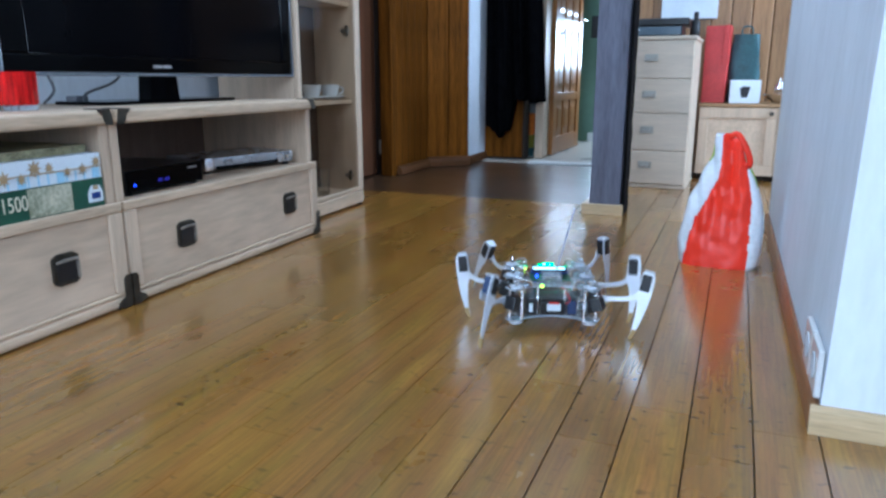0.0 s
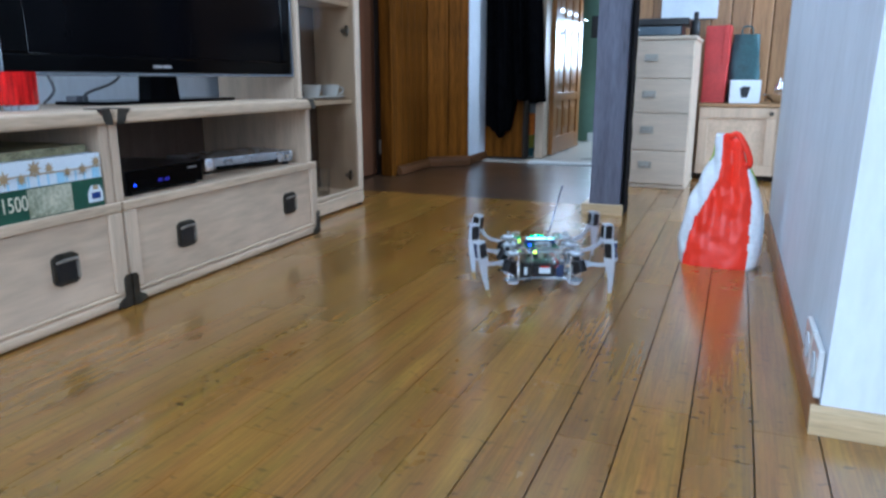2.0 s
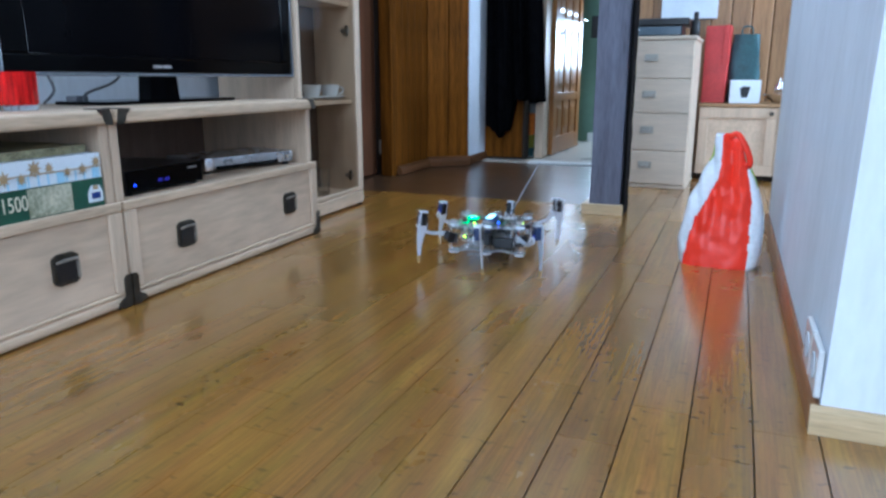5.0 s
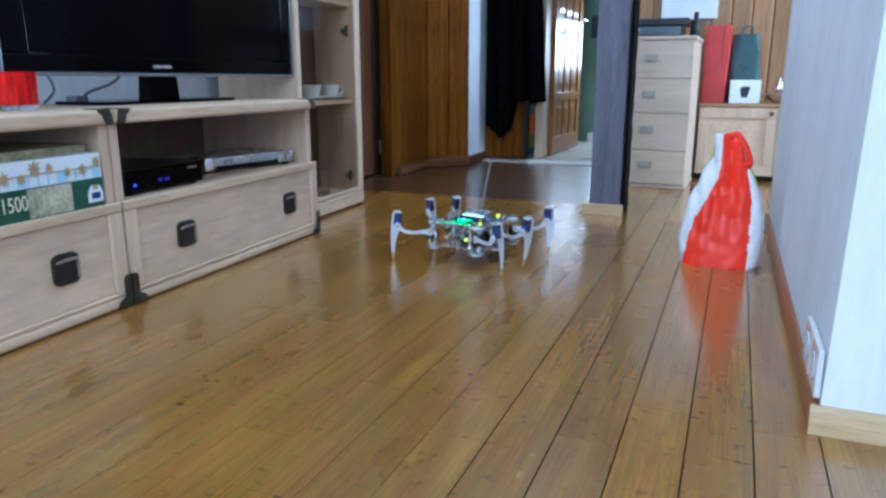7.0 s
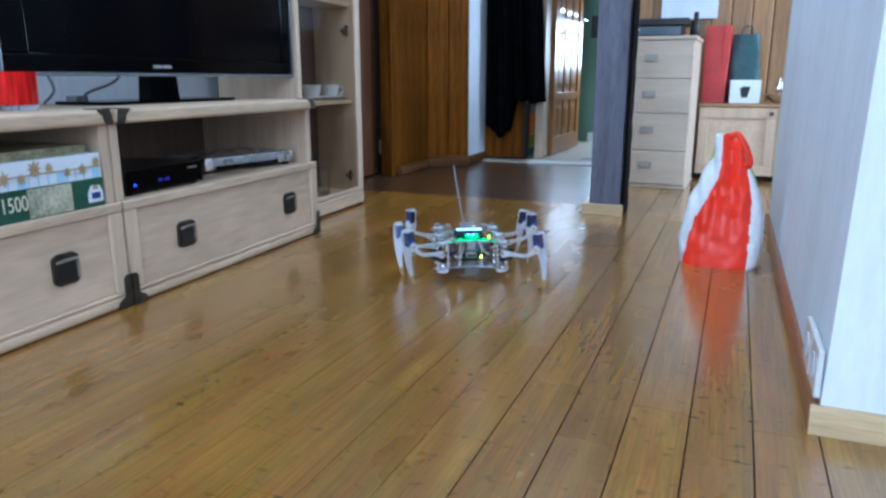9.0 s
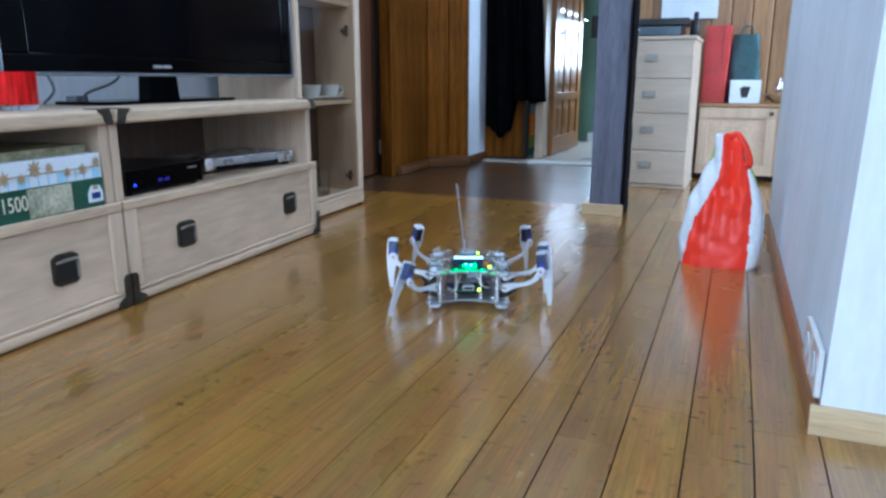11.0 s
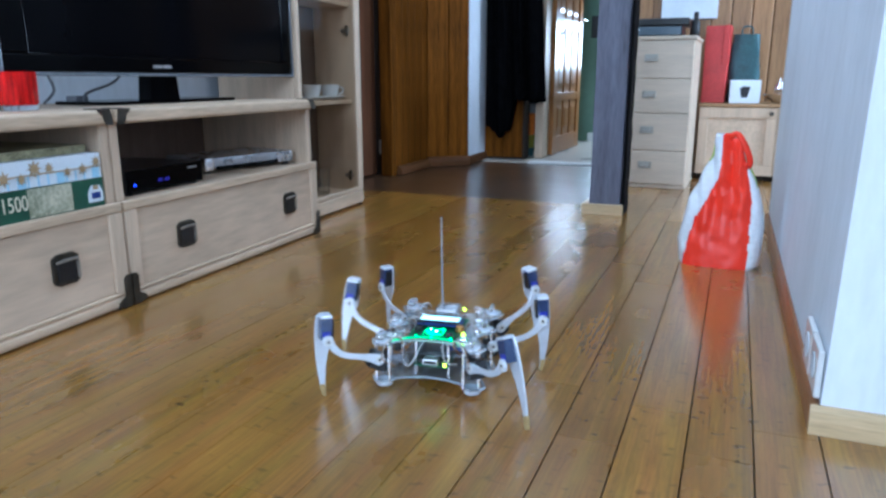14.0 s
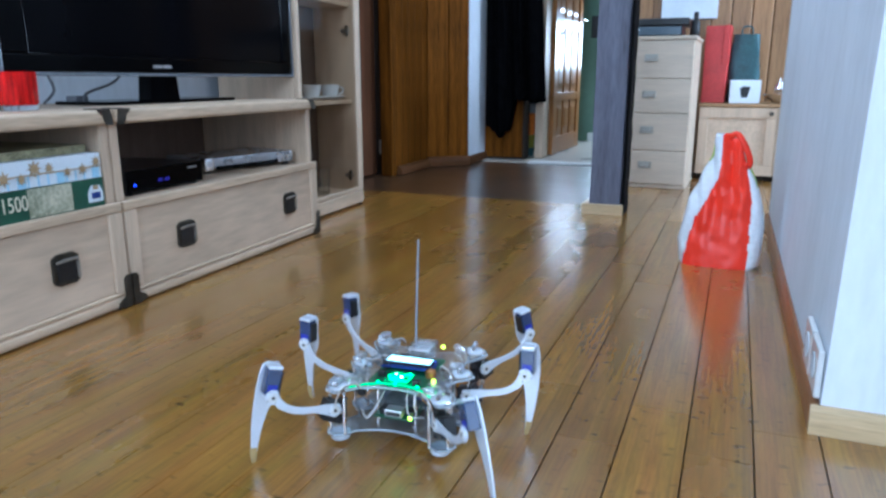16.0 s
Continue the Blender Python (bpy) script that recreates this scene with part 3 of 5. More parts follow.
def bench_unit(y0, y1, pulls, label):
    """A low television bench: open shelf over one wide framed drawer."""
    u = thing("television_bench", RUN @ pose(0, y0, 0), label, "cabinet", "television bench units")
    w, d = y1 - y0, 0.46
    part("side_panel", B(-d, -0.012, 0, 0.026, 0.03, 0.438, bevel=0.003), PINE_UP, u)
    part("side_panel", B(-d, -0.012, w - 0.026, w, 0.03, 0.438, bevel=0.003), PINE_UP, u)
    part("back_panel", B(-d, -d + 0.012, 0.027, w - 0.027, 0.03, 0.437), PINE_SHADE, u, "pine back panel, coloured dark for the shade inside")
    part("shelf", B(-d + 0.013, -0.004, 0.027, w - 0.027, 0.235, 0.254, bevel=0.002), PINE, u)
    part("bottom_rail", B(-d, 0.0075, -0.002, w + 0.002, 0.003, 0.031, bevel=0.009, seg=3), PINE, u)
    part("top", B(-d, 0.012, -0.001, w + 0.001, 0.4385, 0.472, bevel=0.008, seg=3), PINE, u)
    dr = part("drawer", B(-0.38, -0.006, 0.003, w - 0.003, 0.034, 0.2335), PINE_PANEL, u)
    for a, b, c, e in ((0.001, w - 0.001, 0.2335, 0.257), (0.001, w - 0.001, 0.0315, 0.041), (0.001, 0.042, 0.041, 0.2335), (w - 0.042, w - 0.001, 0.041, 0.2335)):
        part("front_frame", B(-0.006, 0.008, a, b, c, e, bevel=0.004), PINE if b - a > 0.1 else PINE_UP, dr)
    part("front_panel", B(-0.005, 0.0015, 0.043, w - 0.043, 0.042, 0.2325, bevel=0.001), PINE_PANEL, dr)
    for p in pulls:
        pull(u, p - y0, 0.137, x=0.002)
    # dark metal corner caps
    for a, s in ((0.0, 1), (w, -1)):
        bm = slab(bmesh.new(), [(a, 0.004), (a + s * 0.045, 0.006), (a + s * 0.04, 0.018), (a + s * 0.02, 0.03), (a + s * 0.02, 0.072), (a + s * 0.014, 0.08), (a, 0.082)], 0.0085, 0.0125, "x")
        box(bm, -0.05, 0.0084, min(a, a + s * 0.03), max(a, a + s * 0.03), 0.0, 0.012)
        part("corner_cap", bm, BRONZE, u, "dark metal corner cap")
        bm = slab(bmesh.new(), [(a + s * 0.005, 0.4375), (a + s * 0.022, 0.4375), (a + s * 0.03, 0.446), (a + s * 0.033, 0.458), (a + s * 0.044, 0.468), (a + s * 0.046, 0.4735), (a + s * 0.012, 0.4735), (a + s * 0.007, 0.462)], 0.0105, 0.0138, "x")
        box(bm, -0.04, 0.0104, min(a + s * 0.012, a + s * 0.036), max(a + s * 0.012, a + s * 0.036), 0.4722, 0.4742)
        part("corner_cap", bm, BRONZE, u, "dark metal corner cap")
    return u


bench_unit(-0.905, -0.002, (-0.175, -0.73), "limed pine television bench with a drawer, holding puzzle boxes")
bench_unit(0.002, 0.9, (0.213, 0.72), "limed pine television bench with a drawer, holding players")

# tall glazed cabinet beside the bench
tall = thing("display_cabinet", RUN @ pose(-0.13, 1.005, 0), "tall limed pine glazed display cabinet holding white cups", "cabinet")
part("side_panel", B(-0.34, -0.003, 0.0, 0.022, 0.02, 1.9, bevel=0.003), PINE_UP, tall)
part("side_panel", B(-0.34, -0.003, 0.462, 0.492, 0.02, 1.9, bevel=0.003), PINE_UP, tall)
part("back_panel", B(-0.195, -0.183, 0.023, 0.461, 0.02, 1.9), PINE_SHADE, tall, "pine back panel, coloured dark for the shade inside")
part("plinth", B(-0.345, 0.018, -0.002, 0.501, 0.008, 0.066, bevel=0.009, seg=3), PINE, tall)
part("top", B(-0.345, 0.018, -0.002, 0.501, 1.901, 1.94, bevel=0.006), PINE, tall)
for z in (0.438, 0.83, 1.25):
    part("shelf", B(-0.182, -0.012, 0.024, 0.46, z, z + 0.018, bevel=0.002), PINE, tall)
dn = part("door", B(-0.002, 0.016, 0.457, 0.5, 0.067, 1.9, bevel=0.004), PINE_UP, tall)
part("stile", B(-0.002, 0.016, 0.0, 0.022, 0.067, 1.9, bevel=0.004), PINE_UP, dn)
part("rail", B(-0.002, 0.016, 0.022, 0.457, 0.067, 0.082, bevel=0.003), PINE, dn)
g = part("pane", B(0.005, 0.008, 0.022, 0.457, 0.082, 1.9), CABINET_GLASS, dn)
for z in (0.13, 0.735):
    h = part("hinge", B(-0.05, -0.012, 0.45, 0.4615, z - 0.008, z + 0.008, bevel=0.003), BRONZE_EDGE, tall, "steel cup hinge")
    part("hinge_arm", B(-0.028, -0.018, 0.446, 0.4615, z - 0.022, z + 0.022, bevel=0.003), BRONZE, h)
for x, y in ((0.0, 0.485), (0.0, 0.015), (-0.32, 0.015), (-0.32, 0.485)):
    part("foot", rod(bmesh.new(), (x, y, 0.008), (x, y, 0.0), 0.012), BLACK_PLASTIC, tall)


def cup(m, label):
    c = thing("coffee_cup", m, label, "cup", "white cups")
    part("bowl", lathe(bmesh.new(), [(0.018, 0.004), (0.028, 0.014), (0.036, 0.035), (0.04, 0.06), (0.0375, 0.06), (0.033, 0.034), (0.024, 0.016), (0.0, 0.012)], 20), PORCELAIN, c, smooth=True)
    part("saucer", lathe(bmesh.new(), [(0.03, 0.0), (0.05, 0.004), (0.066, 0.013), (0.064, 0.0145), (0.045, 0.006), (0.0, 0.0045)], 24), PORCELAIN, c, smooth=True)
    part("handle", tube(bmesh.new(), arc_points([(0, 0.036, 0.05), (0, 0.056, 0.046), (0, 0.057, 0.028), (0, 0.035, 0.022)], 5), 0.0035, 6), PORCELAIN, c, smooth=True)


cup(RUN @ pose(-0.2, 1.235, 0.457, 0, 0, 30), "white porcelain coffee cup on its saucer")
cup(RUN @ pose(-0.2, 1.385, 0.457, 0, 0, -40), "white porcelain coffee cup on its saucer")
tum = tagged(new("drinking_glass", mesh("drinking_glass", lathe(bmesh.new(), [(0.024, 0.0), (0.028, 0.05), (0.032, 0.11), (0.03, 0.11), (0.025, 0.05), (0.02, 0.008), (0.0, 0.006)], 20), CLEAR_GLASS, True)), "clear drinking glass inside the display cabinet", "glass")
tum.matrix_basis = RUN @ pose(-0.2, 1.3, 0.067)

# television
tv = thing("television", RUN @ pose(-0.14, 0.425, 0.4725), "large flat black television with a clear lower trim", "television")
part("screen", B(-0.035, 0.0, -0.5, 0.515, 0.125, 0.72, bevel=0.001), SCREEN, tv, "dark switched-off screen")
for a, b, c, d in ((-0.57, 0.57, 0.083, 0.124), (-0.57, 0.57, 0.721, 0.76), (-0.57, -0.501, 0.124, 0.721), (0.516, 0.57, 0.124, 0.721)):
    part("bezel", B(-0.04, 0.006, a, b, c, d, bevel=0.004), BLACK_GLOSS, tv, "gloss black bezel")
part("lower_trim", B(-0.03, 0.008, -0.572, 0.572, 0.0745, 0.0825, bevel=0.002), GREY_TRIM, tv, "smoky clear trim strip")
part("side_trim", B(-0.03, 0.008, 0.571, 0.579, 0.0745, 0.76, bevel=0.002), GREY_TRIM, tv)
part("side_trim", B(-0.03, 0.008, -0.579, -0.571, 0.0745, 0.76, bevel=0.002), GREY_TRIM, tv)
part("rear_housing", B(-0.09, -0.041, -0.4, 0.4, 0.12, 0.65, bevel=0.02), BLACK_PLASTIC, tv)
part("neck", slab(bmesh.new(), [(-0.088, 0.009), (0.03, 0.009), (0.022, 0.078), (-0.08, 0.078)], -0.09, -0.045, "x"), BLACK_GLOSS, tv)
part("foot_plate", B(-0.21, -0.03, -0.265, 0.275, 0.0, 0.0095, bevel=0.004, seg=3), BLACK_GLOSS, tv, "black glass foot plate")
part("maker_mark", B(0.006, 0.0072, -0.125, -0.055, 0.096, 0.104), SILVER, tv, "plain silver mark")

# candle holder
can = thing("candle_holder", RUN @ pose(-0.13, -0.125, 0.4722), "red glass candle holder on the bench", "candle holder")
bm = bmesh.new()
lathe(bm, [(0.0385, 0.0125), (0.0405, 0.016), (0.041, 0.05), (0.0415, 0.083), (0.0385, 0.083), (0.0375, 0.05), (0.034, 0.024), (0.0, 0.022)], 48)
for v in bm.verts:
    k = 1 + 0.02 * math.cos(10 * math.atan2(v.co.y, v.co.x))  # shallow flutes
    v.co.x, v.co.y = v.co.x * k, v.co.y * k
part("cup", bm, RED_GLASS, can, smooth=True)
part("base", lathe(bmesh.new(), [(0.038, 0.0), (0.0395, 0.002), (0.0395, 0.0122), (0.0, 0.0122)], 28), CLEAR_GLASS, can, "thick clear glass base", smooth=True)
part("candle", lathe(bmesh.new(), [(0.018, 0.0225), (0.019, 0.024), (0.019, 0.036), (0.0, 0.037)], 20), WHITE_CARD, can, smooth=True)

# cables behind the television
for pts, name in (([(-0.4, 0.06, 0.474), (-0.37, 0.075, 0.5), (-0.41, 0.09, 0.56), (-0.43, 0.1, 0.62)], "black"), ([(-0.4, 0.17, 0.474), (-0.38, 0.19, 0.51), (-0.4, 0.19, 0.56), (-0.42, 0.2, 0.62)], "black"), ([(-0.33, 0.24, 0.476), (-0.34, 0.26, 0.5), (-0.36, 0.38, 0.53), (-0.38, 0.46, 0.575)], "grey")):
    cb = tagged(new("power_cable", mesh("power_cable", tube(bmesh.new(), arc_points(pts, 6), 0.004, 7), CABLE, True)), "thin " + name + " cable hanging behind the television", "cable")
    cb.matrix_basis = RUN
plug = thing("power_adapter", RUN @ pose(-0.36, 0.245, 0.4722), "small dark power adapter on the bench", "adapter")
part("housing", B(-0.02, 0.02, -0.022, 0.022, 0.0, 0.022, bevel=0.004), CABLE, plug)

# players on the shelf
rec = thing("set_top_box", RUN @ pose(-0.045, 0.215, 0.2545), "black set-top box with blue standby lights", "receiver")
part("housing", B(-0.24, -0.004, -0.14, 0.14, 0.006, 0.062, bevel=0.003), BLACK_PLASTIC, rec)
part("front_panel", B(-0.003, 0.002, -0.14, 0.14, 0.006, 0.062, bevel=0.002), BLACK_GLOSS, rec)
part("standby_light", rod(bmesh.new(), (0.002, -0.118, 0.026), (0.0035, -0.118, 0.026), 0.0026), LED_BLUE, rec, "lit blue light")
for y in (-0.034, -0.026, -0.008, 0.0):
    part("clock_digit", B(0.002, 0.0026, y - 0.0022, y + 0.0022, 0.026, 0.0272), DIGIT_BLUE, rec)
    part("clock_digit", B(0.002, 0.0026, y + 0.0012, y + 0.0022, 0.0275, 0.033), DIGIT_BLUE, rec)
part("card_slot", B(0.002, 0.003, 0.08, 0.115, 0.046, 0.05), SILVER, rec)
for y in (-0.12, 0.12):
    for x in (-0.22, -0.02):
        part("foot", rod(bmesh.new(), (x, y, 0), (x, y, 0.006), 0.01), BLACK_PLASTIC, rec)
dvd = thing("disc_player", RUN @ pose(-0.092, 0.66, 0.2545, 0, 0, -15), "slim silver disc player set askew on the shelf", "player")
part("housing", B(-0.2, -0.002, -0.18, 0.18, 0.01, 0.046, bevel=0.004), SILVER, dvd)
part("end_cap", B(-0.02, 0.006, -0.184, -0.15, 0.008, 0.048, bevel=0.006), CHROME, dvd, "bright end cap")
part("tray", B(-0.001, 0.003, -0.1, 0.05, 0.024, 0.04, bevel=0.001), SILVER, dvd)
part("display", B(-0.001, 0.0022, -0.14, 0.11, 0.012, 0.021), BLACK_GLOSS, dvd)
part("knob", rod(bmesh.new(), (0.0, 0.112, 0.028), (0.012, 0.112, 0.028), 0.015, seg=20), CHROME, dvd, smooth=True)
part("button", rod(bmesh.new(), (0.0, 0.148, 0.028), (0.006, 0.148, 0.028), 0.007, seg=14), CHROME, dvd, smooth=True)
for y in (-0.16, 0.16):
    for x in (-0.18, -0.02):
        part("foot", rod(bmesh.new(), (x, y, 0), (x, y, 0.01), 0.012), BLACK_PLASTIC, dvd)


# puzzle boxes
def letters(name, body, size, m, mat, parent, depth=0.0006):
    cu = bpy.data.curves.new(name, "FONT")
    cu.body, cu.size, cu.extrude, cu.align_x, cu.align_y = body, size, depth, "CENTER", "CENTER"
    tmp = bpy.data.objects.new(name, cu)
    me = bpy.data.meshes.new_from_object(tmp)
    bpy.data.objects.remove(tmp)
    me.materials.append(mat)
    ob = new(name, me)
    ob.parent, ob.matrix_basis = parent, m
    return ob


FRONT = Matrix(((0, 0, 1, 0), (1, 0, 0, 0), (0, 1, 0, 0), (0, 0, 0, 1)))
pz = thing("puzzle_box", RUN @ pose(-0.0065, -0.24, 0.2545), "dark green jigsaw puzzle box with a printed picture", "box", "stacked puzzle boxes")
part("base", B(-0.28, -0.002, -0.205, 0.205, 0.0, 0.066, bevel=0.001), GREEN_CARD, pz)
part("printed_picture", B(-0.001, 0.0006, 0.006, 0.115, 0.004, 0.064), PICTURE, pz, "printed village scene")
part("maker_mark", slab(bmesh.new(), [(0.158, 0.012), (0.199, 0.012), (0.199, 0.034), (0.19, 0.05), (0.168, 0.05), (0.158, 0.034)], -0.001, 0.0008, "x"), WHITE_CARD, pz, "plain white and blue mark")
part("maker_mark", B(0.0008, 0.0014, 0.167, 0.191, 0.02, 0.034), PCB_BLUE, pz)
part("maker_mark", B(0.0008, 0.0014, 0.172, 0.186, 0.041, 0.05), STAR_GOLD, pz)
letters("piece_count", "1500", 0.044, Matrix.Translation((0.0, -0.026, 0.036)) @ FRONT @ Matrix.Diagonal((0.72, 1, 1, 1)), CREAM, pz)
sb = thing("puzzle_box", RUN @ pose(-0.0065, -0.24, 0.3207), "pale blue and white box printed with gold stars", "box", "stacked puzzle boxes")
part("lid", B(-0.28, -0.001, -0.205, 0.203, 0.0, 0.056, bevel=0.001), WHITE_CARD, sb)
for i in range(17):
    y = -0.2 + i * 0.0235
    part("stripe", B(-0.0008, 0.0006, y, y + (0.019 if i % 4 == 0 else 0.003), 0.001, 0.026), PALE_BLUE, sb)
part("stripe", B(-0.0008, 0.0012, -0.204, 0.202, 0.025, 0.0275), STAR_GOLD, sb)


def star(y, z, r, n=8):
    pts = []
    for k in range(2 * n):
        q = r if k % 2 == 0 else r * 0.42
        pts.append((y + q * math.sin(math.pi * k / n), z + q * math.cos(math.pi * k / n)))
    return slab(bmesh.new(), pts, 0.001, 0.0024, "x")


rs = random.Random(5)
for i in range(11):
    part("printed_star", star(-0.19 + i * 0.037 + rs.uniform(-0.008, 0.008), rs.uniform(0.02, 0.04), rs.uniform(0.011, 0.02)), STAR_GOLD, sb)
yb = thing("puzzle_box", RUN @ pose(-0.03, -0.235, 0.377, 0, 0, 2), "worn yellowish flat game box on the puzzle boxes", "box", "stacked puzzle boxes")
part("lid", B(-0.25, -0.001, -0.19, 0.19, 0.0, 0.018, bevel=0.001), YELLOW_CARD, yb)

# ---- hallway things ----
def hem(s):
    """Height of the coat's lower edge across its width, with hanging tails at one end."""
    marks = ((0.0, 0.23), (0.12, 0.225), (0.24, 0.16), (0.3, 0.165), (0.315, 0.2), (0.42, 0.205), (0.45, 0.3), (0.5, 0.405), (0.72, 0.41), (0.78, 0.385), (1.0, 0.4))
    for (a, u), (b, v) in zip(marks, marks[1:]):
        if s <= b:
            return u + (v - u) * (s - a) / (b - a)
    return marks[-1][1]


def coat():
    """A long black coat hanging in folds from a hook."""
    bm = bmesh.new()
    nx, nz = 44, 30
    grid = {}
    for side in (0, 1):
        for i in range(nx + 1):
            s = i / nx
            low = hem(s)
            low += 0.006 * math.sin(s * 37) + 0.004 * math.sin(s * 71 + 1)
            for j in range(nz + 1):
                q = j / nz
                z = 1.62 + (low - 1.62) * q
                half = 0.05 + 0.12 * min(1, q * 2.4) + 0.038 * q
                x = (s - 0.5) * 2 * half
                fold = 0.018 * math.sin(s * 21 + 1.3 * math.sin(z * 3)) + 0.01 * math.sin(s * 47 + z * 2)
                round_ = math.sqrt(max(0.0, 1 - (2 * s - 1) ** 2))
                y = (-0.075 * round_ - fold * round_) if side == 0 else 0.03 * round_ - 0.3 * fold * round_
                grid[side, i, j] = bm.verts.new((x + 0.043 * q, y, z))
    for side in (0, 1):
        for i in range(nx):
            for j in range(nz):
                f = (grid[side, i, j], grid[side, i + 1, j], grid[side, i + 1, j + 1], grid[side, i, j + 1])
                bm.faces.new(f if side else f[::-1])
    for i in range(nx):
        bm.faces.new((grid[0, i, nz], grid[0, i + 1, nz], grid[1, i + 1, nz], grid[1, i, nz]))
    return bm


ct = thing("coat", pose(-1.405, 4.575, 0), "long black wool coat hanging in folds on the wall", "coat")
part("coat_body", coat(), BLACK_CLOTH, ct, smooth=True)
bm = bmesh.new()
tube(bm, arc_points([(0.1, -0.05, 1.45), (0.13, -0.06, 1.2), (0.165, -0.065, 0.8), (0.19, -0.062, 0.41)], 8), 0.04, 12)
part("sleeve", bm, BLACK_CLOTH, ct, smooth=True)
part("hanging_loop", tube(bmesh.new(), arc_points([(-0.01, 0.0, 1.6), (0, 0.03, 1.66), (0.01, 0.0, 1.6)], 5), 0.004, 6), BLACK_CLOTH, ct)
hook = tagged(new("coat_hook", mesh("coat_hook", tube(bmesh.new(), arc_points([(0, 0.08, 1.65), (0, 0.04, 1.64), (0, 0.028, 1.655), (0, 0.025, 1.68)], 5), 0.006, 8), BRONZE, True)), "dark metal coat hook on the boards", "hook")
hook.matrix_basis = pose(-1.4, 4.575, 0)

# ---- back room things ----
chest = thing("chest_of_drawers", pose(-0.41, 3.685, 0, 0, 0, -1), "pale wooden chest with four drawers and pewter pulls", "chest of drawers")
part("carcass", B(-0.2, 0.2, 0.008, 0.4, 0.012, 0.722, bevel=0.003), CHEST_WOOD, chest)
part("top", B(-0.207, 0.207, -0.012, 0.41, 0.7225, 0.742, bevel=0.006, seg=3), CHEST_WOOD, chest)
part("plinth", B(-0.203, 0.203, -0.004, 0.404, 0.0, 0.02, bevel=0.006), CHEST_WOOD, chest)
for z0, z1, hz in ((0.023, 0.189, 0.118), (0.1915, 0.373, 0.293), (0.3755, 0.539, 0.466), (0.5415, 0.7205, 0.64)):
    dw = part("drawer", B(-0.197, 0.197, -0.01, 0.0075, z0, z1, bevel=0.004), CHEST_WOOD, chest)
    part("drawer_pull", B(-0.032, 0.032, -0.014, -0.0105, hz - 0.017, hz + 0.017, bevel=0.0015), PEWTER, dw, "pewter pull")
    part("bail", tube(bmesh.new(), arc_points([(-0.026, -0.015, hz + 0.006), (-0.02, -0.021, hz - 0.006), (0.02, -0.021, hz - 0.006), (0.026, -0.015, hz + 0.006)], 4), 0.0028, 6), BRONZE_EDGE, dw)
vcr = thing("video_recorder", pose(-0.42, 3.72, 0.7425), "dark video recorder stacked on the chest", "recorder")
part("housing", B(-0.14, 0.14, 0.0, 0.22, 0.004, 0.05, bevel=0.003), BLACK_PLASTIC, vcr)
part("front_panel", B(-0.14, 0.135, -0.004, -0.0005, 0.006, 0.045, bevel=0.002), material("slate_plastic", (0.06, 0.09, 0.12), 0.3, vary=0.1, scale=20), vcr)
part("slot", B(-0.1, -0.06, -0.006, -0.0045, 0.02, 0.026), SILVER, vcr)
amp = thing("cassette_deck", pose(-0.41, 3.715, 0.793), "flat black cassette deck on the recorder", "recorder")
part("housing", B(-0.15, 0.16, 0.0, 0.22, 0.0, 0.034, bevel=0.004), BLACK_PLASTIC, amp)
bt = thing("spray_bottle", pose(-0.222, 3.76, 0.7425), "small black bottle on the chest", "bottle")
part("bottle_body", lathe(bmesh.new(), [(0.02, 0.0), (0.022, 0.004), (0.022, 0.06), (0.014, 0.076), (0.0, 0.077)], 18), BLACK_PLASTIC, bt, smooth=True)
part("cap", lathe(bmesh.new(), [(0.012, 0.0765), (0.013, 0.09), (0.011, 0.112), (0.0, 0.113)], 16), BLACK_PLASTIC, bt, smooth=True)

side = thing("sideboard", pose(0.2, 4.14, 0), "low pine sideboard with framed doors", "sideboard")
part("carcass", B(-0.39, 0.39, 0.012, 0.28, 0.03, 0.392), PINE_UP, side)
part("top", B(-0.4, 0.4, -0.012, 0.285, 0.3925, 0.412, bevel=0.005), material("brown_pine_top", (0.34, 0.2, 0.09), 0.4, vary=0.15, scale=5, stretch=(0.6, 4, 4)), side)
part("plinth", B(-0.38, 0.38, 0.03, 0.27, 0.0, 0.029), SUBFLOOR, side)
for x0, x1 in ((-0.39, -0.002), (0.002, 0.39)):
    dd = part("door", B(x0 + 0.05, x1 - 0.05, 0.004, 0.0115, 0.085, 0.335, bevel=0.001), PINE_PANEL, side)
    for a, b, c, d in ((x0, x1, 0.335, 0.391), (x0, x1, 0.031, 0.085), (x0, x0 + 0.05, 0.085, 0.335), (x1 - 0.05, x1, 0.085, 0.335)):
        part("door_frame", B(a, b, -0.006, 0.0118, c, d, bevel=0.003), PINE_UP, dd)
part("door_pull", rod(bmesh.new(), (-0.03, -0.006, 0.36), (-0.03, -0.022, 0.36), 0.012), BRONZE, side)
rb = thing("box_file", pose(-0.13, 4.2, 0.4125, 0, 0, -3), "tall red card box file on the sideboard", "box file")
part("case", B(-0.062, 0.058, 0, 0.2, 0.0, 0.405, bevel=0.003), RED_CARD, rb)
part("flap", B(0.03, 0.06, -0.003, 0.203, 0.2, 0.408, bevel=0.002), RED_CARD, rb)
wb = thing("gift_box", pose(0.03, 4.18, 0.4125, 0, 0, 3), "small white box with a dark printed emblem", "box")
part("case", B(-0.076, 0.076, 0, 0.1, 0, 0.122, bevel=0.002), WHITE_CARD, wb)
